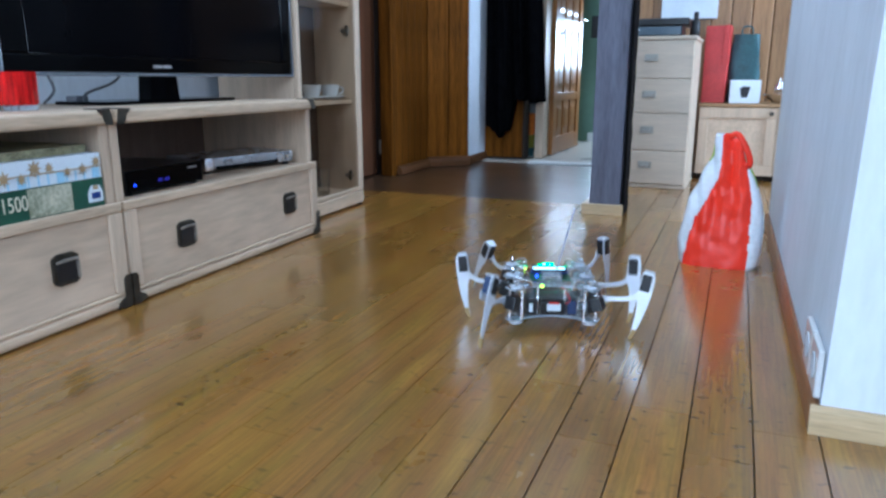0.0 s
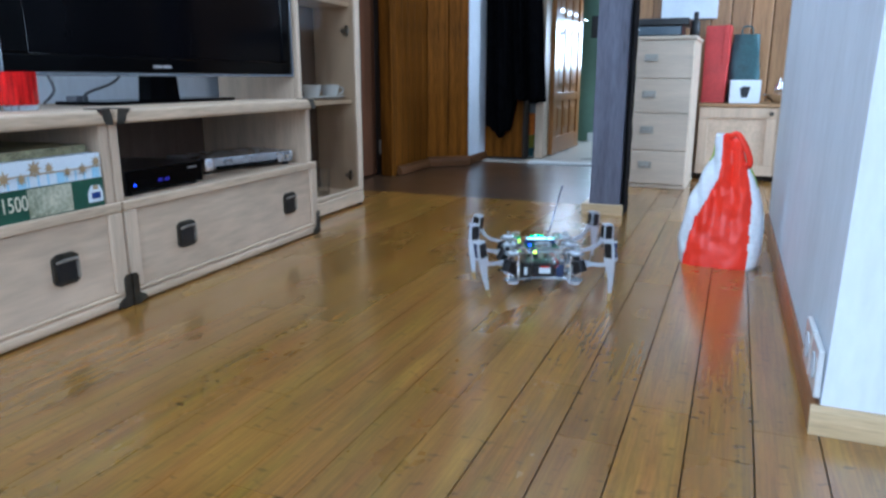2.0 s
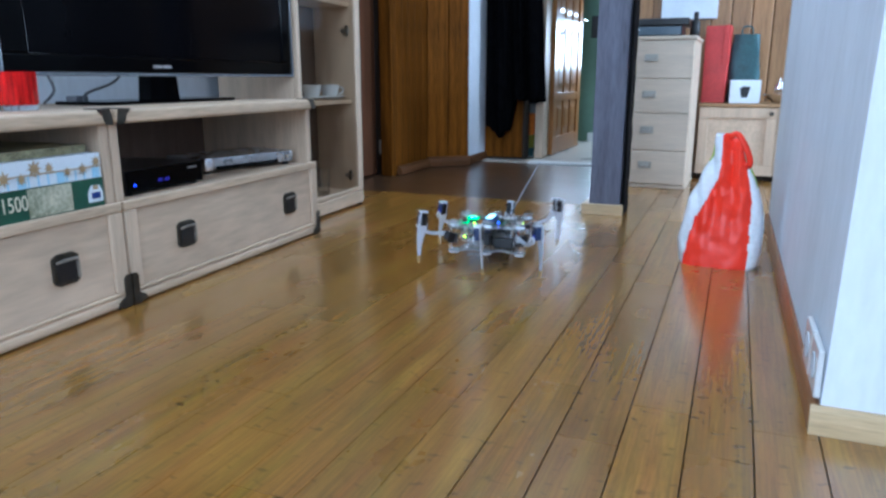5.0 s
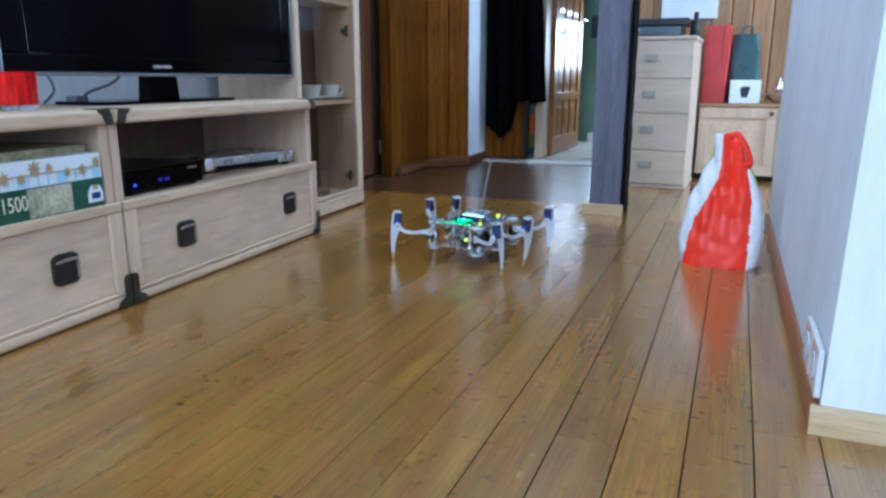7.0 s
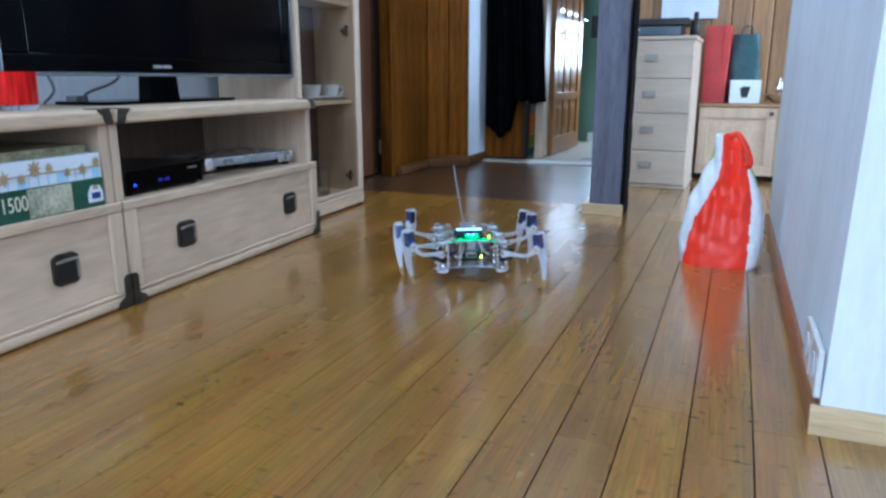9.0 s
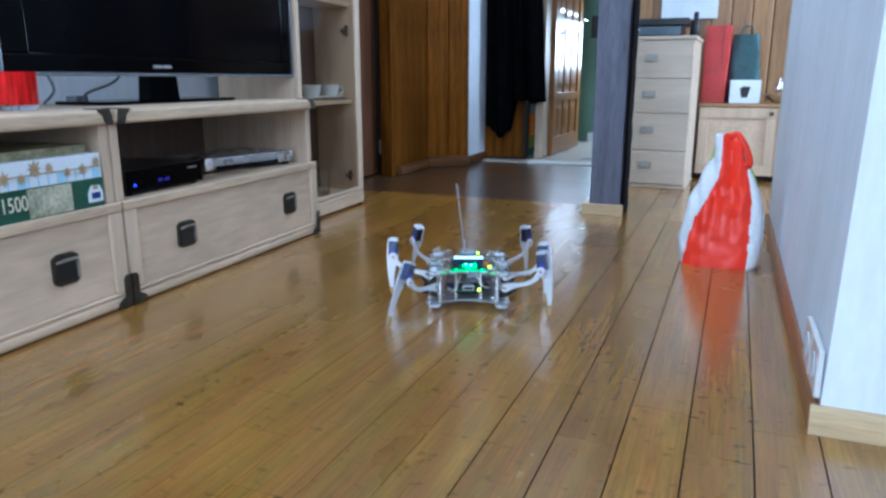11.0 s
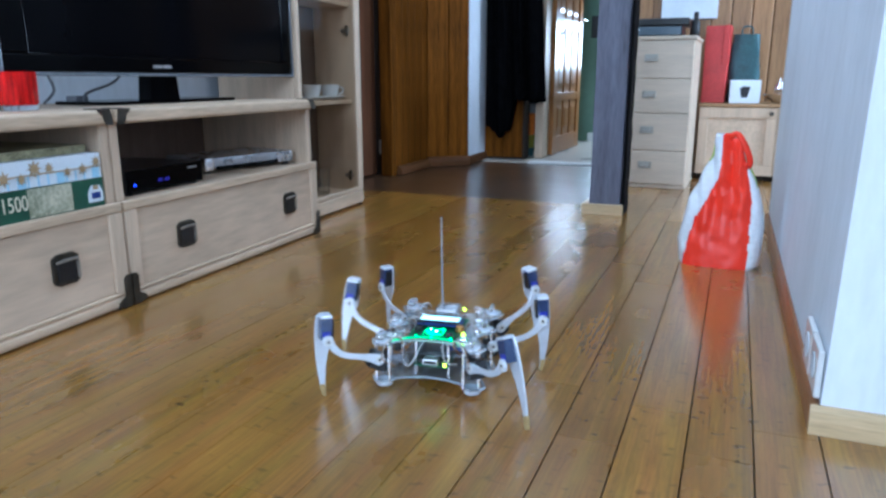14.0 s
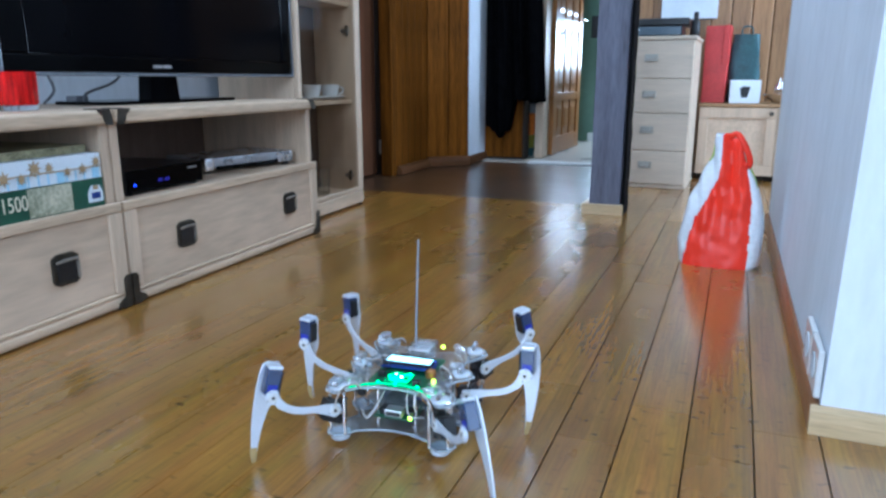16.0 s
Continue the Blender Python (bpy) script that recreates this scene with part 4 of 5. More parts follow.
part("printed_emblem", slab(bmesh.new(), [(-0.018, 0.03), (0.012, 0.03), (0.02, 0.06), (0.026, 0.085), (-0.01, 0.09), (-0.026, 0.08)], -0.0012, 0.001, "y"), SERVO_BLACK, wb)
tb = thing("cloth_bag", pose(0.015, 4.33, 0.4125), "dark teal glossy bag standing on the sideboard", "bag")
bm = bmesh.new()
seg = 28
prev = None
for j in range(14):
    q = j / 13
    z = 0.365 * q
    hw, hd = 0.078 - 0.012 * q ** 3, 0.05 * (1 - 0.6 * q)
    ring = []
    for k in range(seg):
        a = 2 * math.pi * k / seg
        rr = 1 + 0.05 * math.sin(3 * a + 6 * q) + 0.03 * math.sin(7 * a + 9 * q)
        ring.append(bm.verts.new((hw * rr * math.copysign(abs(math.cos(a)) ** 0.6, math.cos(a)), hd * rr * math.copysign(abs(math.sin(a)) ** 0.6, math.sin(a)), z)))
    if prev:
        for k in range(seg):
            bm.faces.new((prev[k], prev[(k + 1) % seg], ring[(k + 1) % seg], ring[k]))
    prev = ring
bm.faces.new(prev)
part("sack", bm, TEAL_CLOTH, tb, smooth=True)
part("carry_loop", tube(bmesh.new(), arc_points([(-0.03, -0.02, 0.36), (-0.02, -0.022, 0.4), (0.02, -0.022, 0.4), (0.03, -0.02, 0.36)], 5), 0.005, 6), TEAL_CLOTH, tb)
bowl = thing("metal_bowl", pose(0.2, 4.24, 0.4125), "shiny metal fruit bowl on the sideboard", "bowl")
part("dish", lathe(bmesh.new(), [(0.03, 0.0), (0.035, 0.01), (0.07, 0.03), (0.085, 0.048), (0.082, 0.049), (0.06, 0.03), (0.0, 0.014)], 24), CHROME, bowl, smooth=True)
part("rim_knob", lathe(bmesh.new(), [(0.02, 0.05), (0.03, 0.075), (0.02, 0.1), (0.006, 0.13), (0.0, 0.131)], 16), CHROME, bowl, smooth=True)
tagged(new("notice_board", mesh("notice_board", B(-0.455, -0.15, 4.418, 4.436, 0.872, 1.35, bevel=0.003), WHITE_CARD)), "plain white board hanging on the golden boards", "board")

# ---- right-hand wall ----
so = thing("wall_socket", pose(0.1585, 1.25, 0.0, 0, 0, 0.46), "white plastic double socket on the plastered wall", "socket")
for y in (-0.045, 0.052):
    pl_ = part("plate", B(-0.009, 0.001, y - 0.043, y + 0.043, 0.052, 0.132, bevel=0.003), PORCELAIN, so)
    part("insert", rod(bmesh.new(), (-0.0105, y, 0.092), (-0.0092, y, 0.092), 0.022, seg=20), WHITE_CARD, pl_)


# ---- shopping bag ----
def bag():
    bg = thing("shopping_bag", pose(-0.012, 2.23, 0.0, 0, 0, -4), "bulging red and white woven plastic shopping bag", "bag")
    lev = 34
    ringn = 120
    bms = {"red": bmesh.new(), "white": bmesh.new(), "lime": bmesh.new()}

    # height share, left and right outline, left and right edge of the red panel
    rows = [(0.0, -0.112, 0.112, -0.099, 0.081), (0.19, -0.119, 0.116, -0.086, 0.081), (0.36, -0.107, 0.112, -0.073, 0.08), (0.5, -0.097, 0.099, -0.044, 0.078),
            (0.67, -0.068, 0.078, -0.019, 0.065), (0.83, -0.044, 0.055, -0.013, 0.05), (1.0, -0.036, 0.029, -0.016, 0.029)]

    def row(q):
        i = max(i for i in range(len(rows) - 1) if rows[i][0] <= q)
        a, b = rows[i], rows[i + 1]
        f = (q - a[0]) / (b[0] - a[0])
        return [u + (v - u) * f for u, v in zip(a, b)]

    def at(j, k):
        q = j / lev
        a = 2 * math.pi * k / ringn
        _, lo, hi, _, _ = row(q)
        c, s = math.cos(a), math.sin(a)
        x = (lo + hi) / 2 + (hi - lo) / 2 * math.copysign(abs(c) ** 0.62, c)
        hd = 0.085 * (1 - 0.86 * q ** 1.4)
        y = hd * math.copysign(abs(s) ** 0.5, s) + 0.01 * q
        crease = 0.5 - abs(((x - 0.012 * math.sin(q * 5)) * 21 + 0.6) % 1 - 0.5)
        n = noise.noise(Vector((x * 26, q * 2.2, 3))) + 0.55 * noise.noise(Vector((x * 60 + 2, q * 5, 8)))
        fold = 0.0085 * n * (0.35 + q) + 0.045 * crease * q * (1 - 0.3 * q) + 0.005 * noise.noise(Vector((x * 18 + q * 9, q * 14 - x * 20, 5))) * (q < 0.75)
        fold -= 0.03 * max(0.0, 1 - abs(x - 0.018) / 0.022) * max(0.0, q - 0.45) * (s < 0)
        return Vector((x + 0.4 * c * fold, y + (1 if s > 0 else -1) * fold * abs(s) ** 0.4, max(0.0, 0.384 * q - 0.012 * q * q * (c > 0.2))))

    for j in range(lev):
        for k in range(ringn):
            p = [at(j, k), at(j, k + 1), at(j + 1, k + 1), at(j + 1, k)]
            mid = sum(p, Vector()) / 4
            q = (j + 0.5) / lev
            _, lo, hi, r0, r1 = row(q)
            col = "red" if r0 < mid.x < r1 else "white"
            if 0.62 < q < 0.92 and mid.y > -0.012 and not r0 < mid.x < r1:
                col = "lime"
            bm = bms[col]
            bm.faces.new([bm.verts.new(v) for v in p])
    bm = bms["red"]
    bm.faces.new([bm.verts.new(at(0, k)) for k in range(ringn)][::-1])
    for key, nm, mt in (("red", "red_panel", BAG_RED), ("white", "side_panel", BAG_WHITE), ("lime", "lime_panel", BAG_GREEN)):
        bmesh.ops.remove_doubles(bms[key], verts=bms[key].verts, dist=0.0004)
        ob = part(nm, bms[key], mt, bg, smooth=True)
        so_ = ob.modifiers.new("thickness", "SOLIDIFY")
        so_.thickness, so_.offset = 0.0014, -1
    bm = bmesh.new()
    pts = arc_points([(0.0, -0.012, 0.376), (0.022, -0.02, 0.384), (0.045, -0.026, 0.352), (0.06, -0.024, 0.315), (0.058, -0.02, 0.295), (0.042, -0.016, 0.3)], 6)
    last = None
    for i, p in enumerate(pts):
        d = (pts[min(i + 1, len(pts) - 1)] - pts[max(i - 1, 0)]).normalized()
        side = Vector((-d.z, 0.35, d.x)).normalized() * 0.0085
        pair = (bm.verts.new(p - side), bm.verts.new(p + side))
        if last:
            bm.faces.new((last[0], last[1], pair[1], pair[0]))
        last = pair
    bmesh.ops.remove_doubles(bm, verts=bm.verts, dist=0.0003)
    ob = part("handle", bm, BAG_RED, bg, "red woven strap handle", smooth=True)
    so_ = ob.modifiers.new("thickness", "SOLIDIFY")
    so_.thickness = 0.003


bag()


# ---- six-legged robot: local y is its front, x its right ----
HIPS = {"rf": (0.08, 0.084), "rm": (0.084, -0.015), "rr": (0.08, -0.112), "lf": (-0.08, 0.084), "lm": (-0.084, -0.015), "lr": (-0.08, -0.112)}
HIP_Z, COXA, FEMUR, TIBIA = 0.060, 0.014, 0.102, 0.107


def plate_outline(grow=0.0):
    """The waisted outline of the body plates, with a round lug at each hip."""
    pts = []
    half = [(0.0, 0.062), (0.022, 0.064), (0.04, 0.074), (0.05, 0.088), (0.062, 0.094), (0.074, 0.089), (0.08, 0.077), (0.074, 0.064), (0.066, 0.052),
            (0.064, 0.036), (0.072, 0.02), (0.084, 0.012), (0.092, 0.0)]
    half = [(x * 1.1 + (0.013 if x > 0.03 and y > 0.05 else 0.002 * (x > 0.03)), y * 1.06 - 0.015 * (1 - y / 0.094)) for x, y in half]
    right = half + [(x, -0.03 - y) for x, y in half[-2::-1]]
    return [(x * (1 + grow), y * (1 + grow)) for x, y in right] + [(-x * (1 + grow), y * (1 + grow)) for x, y in right[-2:0:-1]]


def robot():
    rb = thing("walking_robot", Matrix(), "six-legged walking robot of clear acrylic with green lights", "robot")
    out = plate_outline()
    part("bottom_plate", slab(bmesh.new(), out, 0.014, 0.018), ACRYLIC, rb, "clear acrylic bottom plate")
    part("top_plate", slab(bmesh.new(), out, 0.084, 0.088), ACRYLIC, rb, "clear acrylic top plate")
    for z in (0.016, 0.086):
        bm = bmesh.new()
        rim = [Vector((x, y, z)) for x, y in plate_outline(0.012)]
        tube(bm, rim + rim[:1], 0.0019, 6)
        part("plate_edge", bm, CUT_EDGE, rb, "bright cut edge of the acrylic plate", smooth=True)
    for hx, hy in HIPS.values():
        sx = 1 if hx > 0 else -1
        sv = part("hip_servo", B(hx - 0.0065, hx + 0.0065, hy - 0.012, hy + 0.012, 0.034, 0.062, bevel=0.0012), SERVO_BLACK, rb, "black hip servo")
        part("servo_label", B(hx - 0.0072 * sx, hx - 0.0065 * sx, hy - 0.005, hy + 0.005, 0.04, 0.056), WHITE_CARD, sv)
        part("servo_ears", B(hx - 0.006, hx + 0.006, hy - 0.016, hy + 0.016, 0.0625, 0.0648), SERVO_BLACK, sv)
        part("horn_disc", lathe(bmesh.new(), [(0.015, 0.0882), (0.015, 0.0912), (0.007, 0.093), (0.0, 0.0932)], 16, (hx, hy, 0)), FROST, rb, smooth=True)
        part("lug_ring", lathe(bmesh.new(), [(0.014, 0.0065), (0.015, 0.008), (0.015, 0.0138), (0.0, 0.0138)], 16, (hx, hy, 0)), FROST, rb, smooth=True)
        for dx, dy in ((0.013, 0.006), (-0.013, 0.012)):
            part("standoff", rod(bmesh.new(), (hx + dx * sx, hy + (dy if hy > -0.05 else -dy), 0.018), (hx + dx * sx, hy + (dy if hy > -0.05 else -dy), 0.084), 0.0026, seg=10), CHROME, rb, "metal standoff", smooth=True)
            part("bolt_head", lathe(bmesh.new(), [(0.0042, 0.0882), (0.0042, 0.0905), (0.0, 0.0915)], 10, (hx + dx * sx, hy + (dy if hy > -0.05 else -dy), 0)), CHROME, rb)
        part("bracket", B(hx - 0.004, hx + 0.012 if sx > 0 else hx + 0.004, hy - 0.014, hy + 0.014, 0.0934, 0.1035, bevel=0.003), ACRYLIC, rb, "small clear bracket")
        loop = [(hx - 0.012 * sx, hy + 0.01, 0.05), (hx - 0.004 * sx, hy + 0.022, 0.066), (hx - 0.012 * sx, hy + 0.018, 0.094), (hx - 0.03 * sx, hy + 0.006, 0.101), (hx - 0.036 * sx, hy, 0.091)]
        for k, mt in enumerate((WIRE_WHITE, COPPER, BLACK_PLASTIC)):
            part("wire", tube(bmesh.new(), arc_points([(x + 0.0016 * k * sx, y - 0.0018 * k, z - 0.002 * k) for x, y, z in loop], 5), 0.0009, 6), mt, rb, smooth=True)
    for x in (-0.03, 0.03):
        for y in (0.052, -0.082):
            part("standoff", rod(bmesh.new(), (x, y, 0.018), (x, y, 0.084), 0.0026, seg=10), CHROME, rb, smooth=True)
    # electronics
    for x, y in ((-0.06, 0.07), (0.06, 0.07), (-0.07, -0.03), (0.07, 0.0), (-0.06, -0.1), (0.06, -0.1)):
        part("clear_block", B(x - 0.01, x + 0.01, y - 0.006, y + 0.006, 0.0885, 0.1, bevel=0.003), ACRYLIC, rb, "small clear acrylic block")
    part("power_board", B(-0.055, -0.03, -0.02, 0.045, 0.066, 0.0675), PCB_BLUE, rb, "blue power board")
    part("inner_shelf", B(-0.055, 0.055, -0.09, 0.05, 0.0545, 0.0565), ACRYLIC, rb, "clear inner shelf")
    part("battery_pack", B(-0.055, -0.03, -0.09, -0.03, 0.0185, 0.05, bevel=0.003), BLACK_PLASTIC, rb, "black battery pack")
    part("battery_pack", B(0.036, 0.056, -0.09, -0.03, 0.0185, 0.05, bevel=0.003), SERVO_BLUE, rb, "dark blue battery pack")
    part("battery_label", B(-0.049, -0.041, -0.0912, -0.0902, 0.024, 0.044), WHITE_CARD, rb)
    part("circuit_board", B(-0.045, 0.045, -0.06, 0.05, 0.0885, 0.0902), PCB, rb, "green circuit board")
    lcd = part("display_board", B(-0.042, 0.042, -0.03, 0.008, 0.096, 0.098), PCB_BLUE, rb, "blue display board")
    part("display_bezel", B(-0.038, 0.038, -0.0235, 0.001, 0.0982, 0.1035, bevel=0.001), BLACK_PLASTIC, lcd)
    part("display_glass", B(-0.036, 0.036, -0.021, -0.001, 0.1036, 0.1046), LCD_GLOW, lcd, "lit pale cyan display")
    for x in (-0.039, 0.039):
        part("standoff", rod(bmesh.new(), (x, -0.011, 0.0902), (x, -0.011, 0.096), 0.002, seg=8), CHROME, rb)
    part("chip", B(-0.017, 0.014, 0.018, 0.05, 0.0904, 0.096, bevel=0.0006), BLACK_PLASTIC, rb, "black chip")
    for x, y, r, mt in ((-0.006, 0.045, 0.0028, LED_CORE), (0.004, 0.055, 0.002, LED_GREEN), (0.006, 0.036, 0.0018, LED_CORE), (-0.016, 0.032, 0.0016, LED_GREEN), (0.013, 0.047, 0.0016, LED_GREEN)):
        part("green_light", lathe(bmesh.new(), [(r, 0.0983), (r, 0.0995), (r * 0.6, 0.1008), (0.0, 0.1012)], 12, (x, y, 0)), mt, rb, "lit green light", smooth=True)
    # Slab added to give off the green glow around the LEDs.
    part("glowing_module", B(-0.02, 0.016, 0.026, 0.06, 0.0962, 0.0982, bevel=0.0006), MODULE_GLOW, rb, "glowing green module")
    for x, y, w in ((-0.015, 0.05, 0.006), (0.009, 0.03, 0.008), (-0.004, 0.03, 0.005), (0.012, 0.056, 0.004)):
        part("component", B(x - w / 2, x + w / 2, y - 0.002, y + 0.002, 0.0983, 0.1012, bevel=0.0004), PCB, rb)
    edge = [(0.0, 0.0505), (0.024, 0.053), (0.046, 0.064), (0.066, 0.081)]
    for sx in (1, -1):
        part("light_guide", tube(bmesh.new(), [(x * sx, y, 0.0885) for x, y in edge], 0.0017, 6), GREEN_GLOW, rb, "green-lit plate edge", smooth=True)
    for x in (-0.034, 0.002, 0.03):
        part("green_light", B(x - 0.002, x + 0.002, 0.051, 0.053, 0.0885, 0.091, bevel=0.0006), LED_GREEN, rb, "lit green light")
    for x, y, z in ((-0.024, -0.112, 0.0885), (-0.052, 0.028, 0.0885), (-0.026, 0.064, 0.0408)):
        part("yellow_light", lathe(bmesh.new(), [(0.0028, 0.0), (0.0028, 0.004), (0.0, 0.0062)], 10, (x, y, z)), LED_YELLOW, rb, "lit yellow-green light", smooth=True)
    part("blue_light", lathe(bmesh.new(), [(0.003, 0.0), (0.003, 0.004), (0.0, 0.006)], 10, (-0.03, -0.04, 0.0905)), LED_BLUE, rb, "lit blue light", smooth=True)
    part("coil", lathe(bmesh.new(), [(0.007, 0.0885), (0.0085, 0.09), (0.0085, 0.1), (0.006, 0.102), (0.0, 0.102)], 14, (-0.042, 0.012, 0)), COPPER, rb, smooth=True)
    for x, y, h in ((0.032, 0.03, 0.009), (0.036, 0.0, 0.012), (-0.03, 0.046, 0.007), (0.022, -0.044, 0.008), (-0.012, -0.046, 0.006)):
        part("component", B(x - 0.006, x + 0.006, y - 0.004, y + 0.004, 0.0903, 0.0903 + h, bevel=0.001), BLACK_PLASTIC, rb)
    part("radio_module", B(-0.018, 0.018, -0.092, -0.05, 0.1025, 0.106, bevel=0.0008), SILVER, rb, "silver radio module")
    for y in (-0.058, -0.073, -0.09):
        part("rib", B(-0.022, 0.022, y - 0.001, y + 0.001, 0.0885, 0.11), ACRYLIC, rb)
    part("battery_pack", B(-0.024, 0.03, -0.092, 0.02, 0.0185, 0.05, bevel=0.004), BLACK_PLASTIC, rb, "black battery pack")
    part("battery_label", B(-0.01, 0.02, -0.0932, -0.0922, 0.028, 0.044), WHITE_CARD, rb)
    part("battery_label", B(-0.006, 0.016, -0.0945, -0.0933, 0.044, 0.049), RED_CARD, rb, "red label")
    part("data_port", B(-0.014, 0.014, 0.048, 0.068, 0.042, 0.053, bevel=0.0012), SILVER, rb, "silver data port")
    part("port_mouth", B(-0.011, 0.011, 0.0682, 0.0688, 0.0445, 0.0505), BLACK_PLASTIC, rb)
    part("controller_board", B(-0.032, 0.032, 0.0, 0.066, 0.0385, 0.0405), PCB, rb, "green controller board")
    for x in (-0.024, 0.02):
        part("connector", B(x - 0.005, x + 0.005, 0.03, 0.06, 0.041, 0.05, bevel=0.001), BLACK_PLASTIC, rb)
    part("antenna", tube(bmesh.new(), arc_points([(0.006, -0.055, 0.106), (0.009, -0.066, 0.112), (0.016, -0.088, 0.15), (0.033, -0.15, 0.269)], 6), 0.0019, 7), WHIP, rb, "thin grey whip antenna", smooth=True)
    wires = [((0.05, 0.07, 0.05), (0.035, 0.085, 0.045), (0.025, 0.07, 0.06), (0.02, 0.05, 0.075), WIRE_WHITE), ((-0.05, 0.07, 0.05), (-0.035, 0.09, 0.06), (-0.025, 0.075, 0.075), (-0.02, 0.05, 0.086), WIRE_WHITE),
             ((-0.08, -0.01, 0.06), (-0.075, 0.03, 0.075), (-0.06, 0.04, 0.09), (-0.045, 0.03, 0.088), WIRE_WHITE), ((0.08, -0.01, 0.06), (0.075, -0.04, 0.08), (0.06, -0.05, 0.09), (0.04, -0.04, 0.086), WIRE_WHITE),
             ((0.06, -0.08, 0.05), (0.085, -0.1, 0.06), (0.09, -0.105, 0.04), (0.07, -0.1, 0.03), WIRE_WHITE), ((0.03, -0.08, 0.04), (0.04, -0.092, 0.05), (0.035, -0.085, 0.065), (0.02, -0.06, 0.08), WIRE_RED),
             ((0.045, 0.03, 0.05), (0.05, 0.05, 0.06), (0.045, 0.06, 0.07), (0.03, 0.045, 0.085), COPPER), ((-0.04, 0.02, 0.05), (-0.05, 0.04, 0.055), (-0.045, 0.055, 0.07), (-0.03, 0.045, 0.085), COPPER)]
    for *pts, mt in wires:
        part("wire", tube(bmesh.new(), arc_points(pts, 5), 0.0011, 6), mt, rb, smooth=True)
    return rb


def arm_outline():
    """Side view of a femur arm: broad round ends on a slim bowed neck."""
    top, low = [], []
    for i in range(17):
        q = i / 16
        x = FEMUR * q
        bow = -0.0105 * math.sin(math.pi * q) + 0.0035 * math.sin(2 * math.pi * q)
        half = 0.0052 + 0.0045 * max(0.0, abs(2 * q - 1.06) - 0.42) / 0.58
        top.append((x, bow + half)), low.append((x, bow - half))
    end1 = [(FEMUR + 0.0112 * math.cos(a), 0.0112 * math.sin(a)) for a in (radians(d) for d in (110, 80, 50, 20, -10, -40, -70, -100, -125))]
    end0 = [(0.0112 * math.cos(a), 0.0112 * math.sin(a)) for a in (radians(d) for d in (255, 225, 195, 165, 135, 105))]
    return top[2:-2] + end1 + low[-3:1:-1] + end0


def claw_outline():
    """Side view of a shin blade: broad at the servo, flared inward at the knee, tapering to the foot."""
    outer = [(0.0, -0.107), (0.0055, -0.09), (0.0115, -0.06), (0.0155, -0.03), (0.0175, 0.0), (0.017, 0.028), (0.0145, 0.041), (0.009, 0.0455)]
    inner = [(-0.008, 0.0455), (-0.0115, 0.041), (-0.012, 0.018), (-0.0135, 0.0), (-0.0125, -0.012), (-0.0068, -0.028), (-0.0035, -0.055), (-0.0032, -0.08), (-0.0048, -0.105)]
    return [(x + 0.001, z) for x, z in outer + inner]


def flat_piece(name, outline, y0, y1):
    """A plate cut from sheet, with its edges slightly eased."""
    bm = slab(bmesh.new(), outline, min(y0, y1), max(y0, y1), "y")
    bmesh.ops.bevel(bm, geom=[e for e in bm.edges if abs(e.verts[0].co.y - e.verts[1].co.y) < 1e-6], offset=0.0005, segments=1, affect="EDGES")
    return mesh(name, bm, FROST)


ARM_ME = {s: flat_piece("femur", arm_outline(), s * 0.0118, s * 0.0148) for s in (1, -1)}
CLAW_ME = {s: flat_piece("tibia", claw_outline(), -s * 0.0078, -s * 0.0108) for s in (1, -1)}


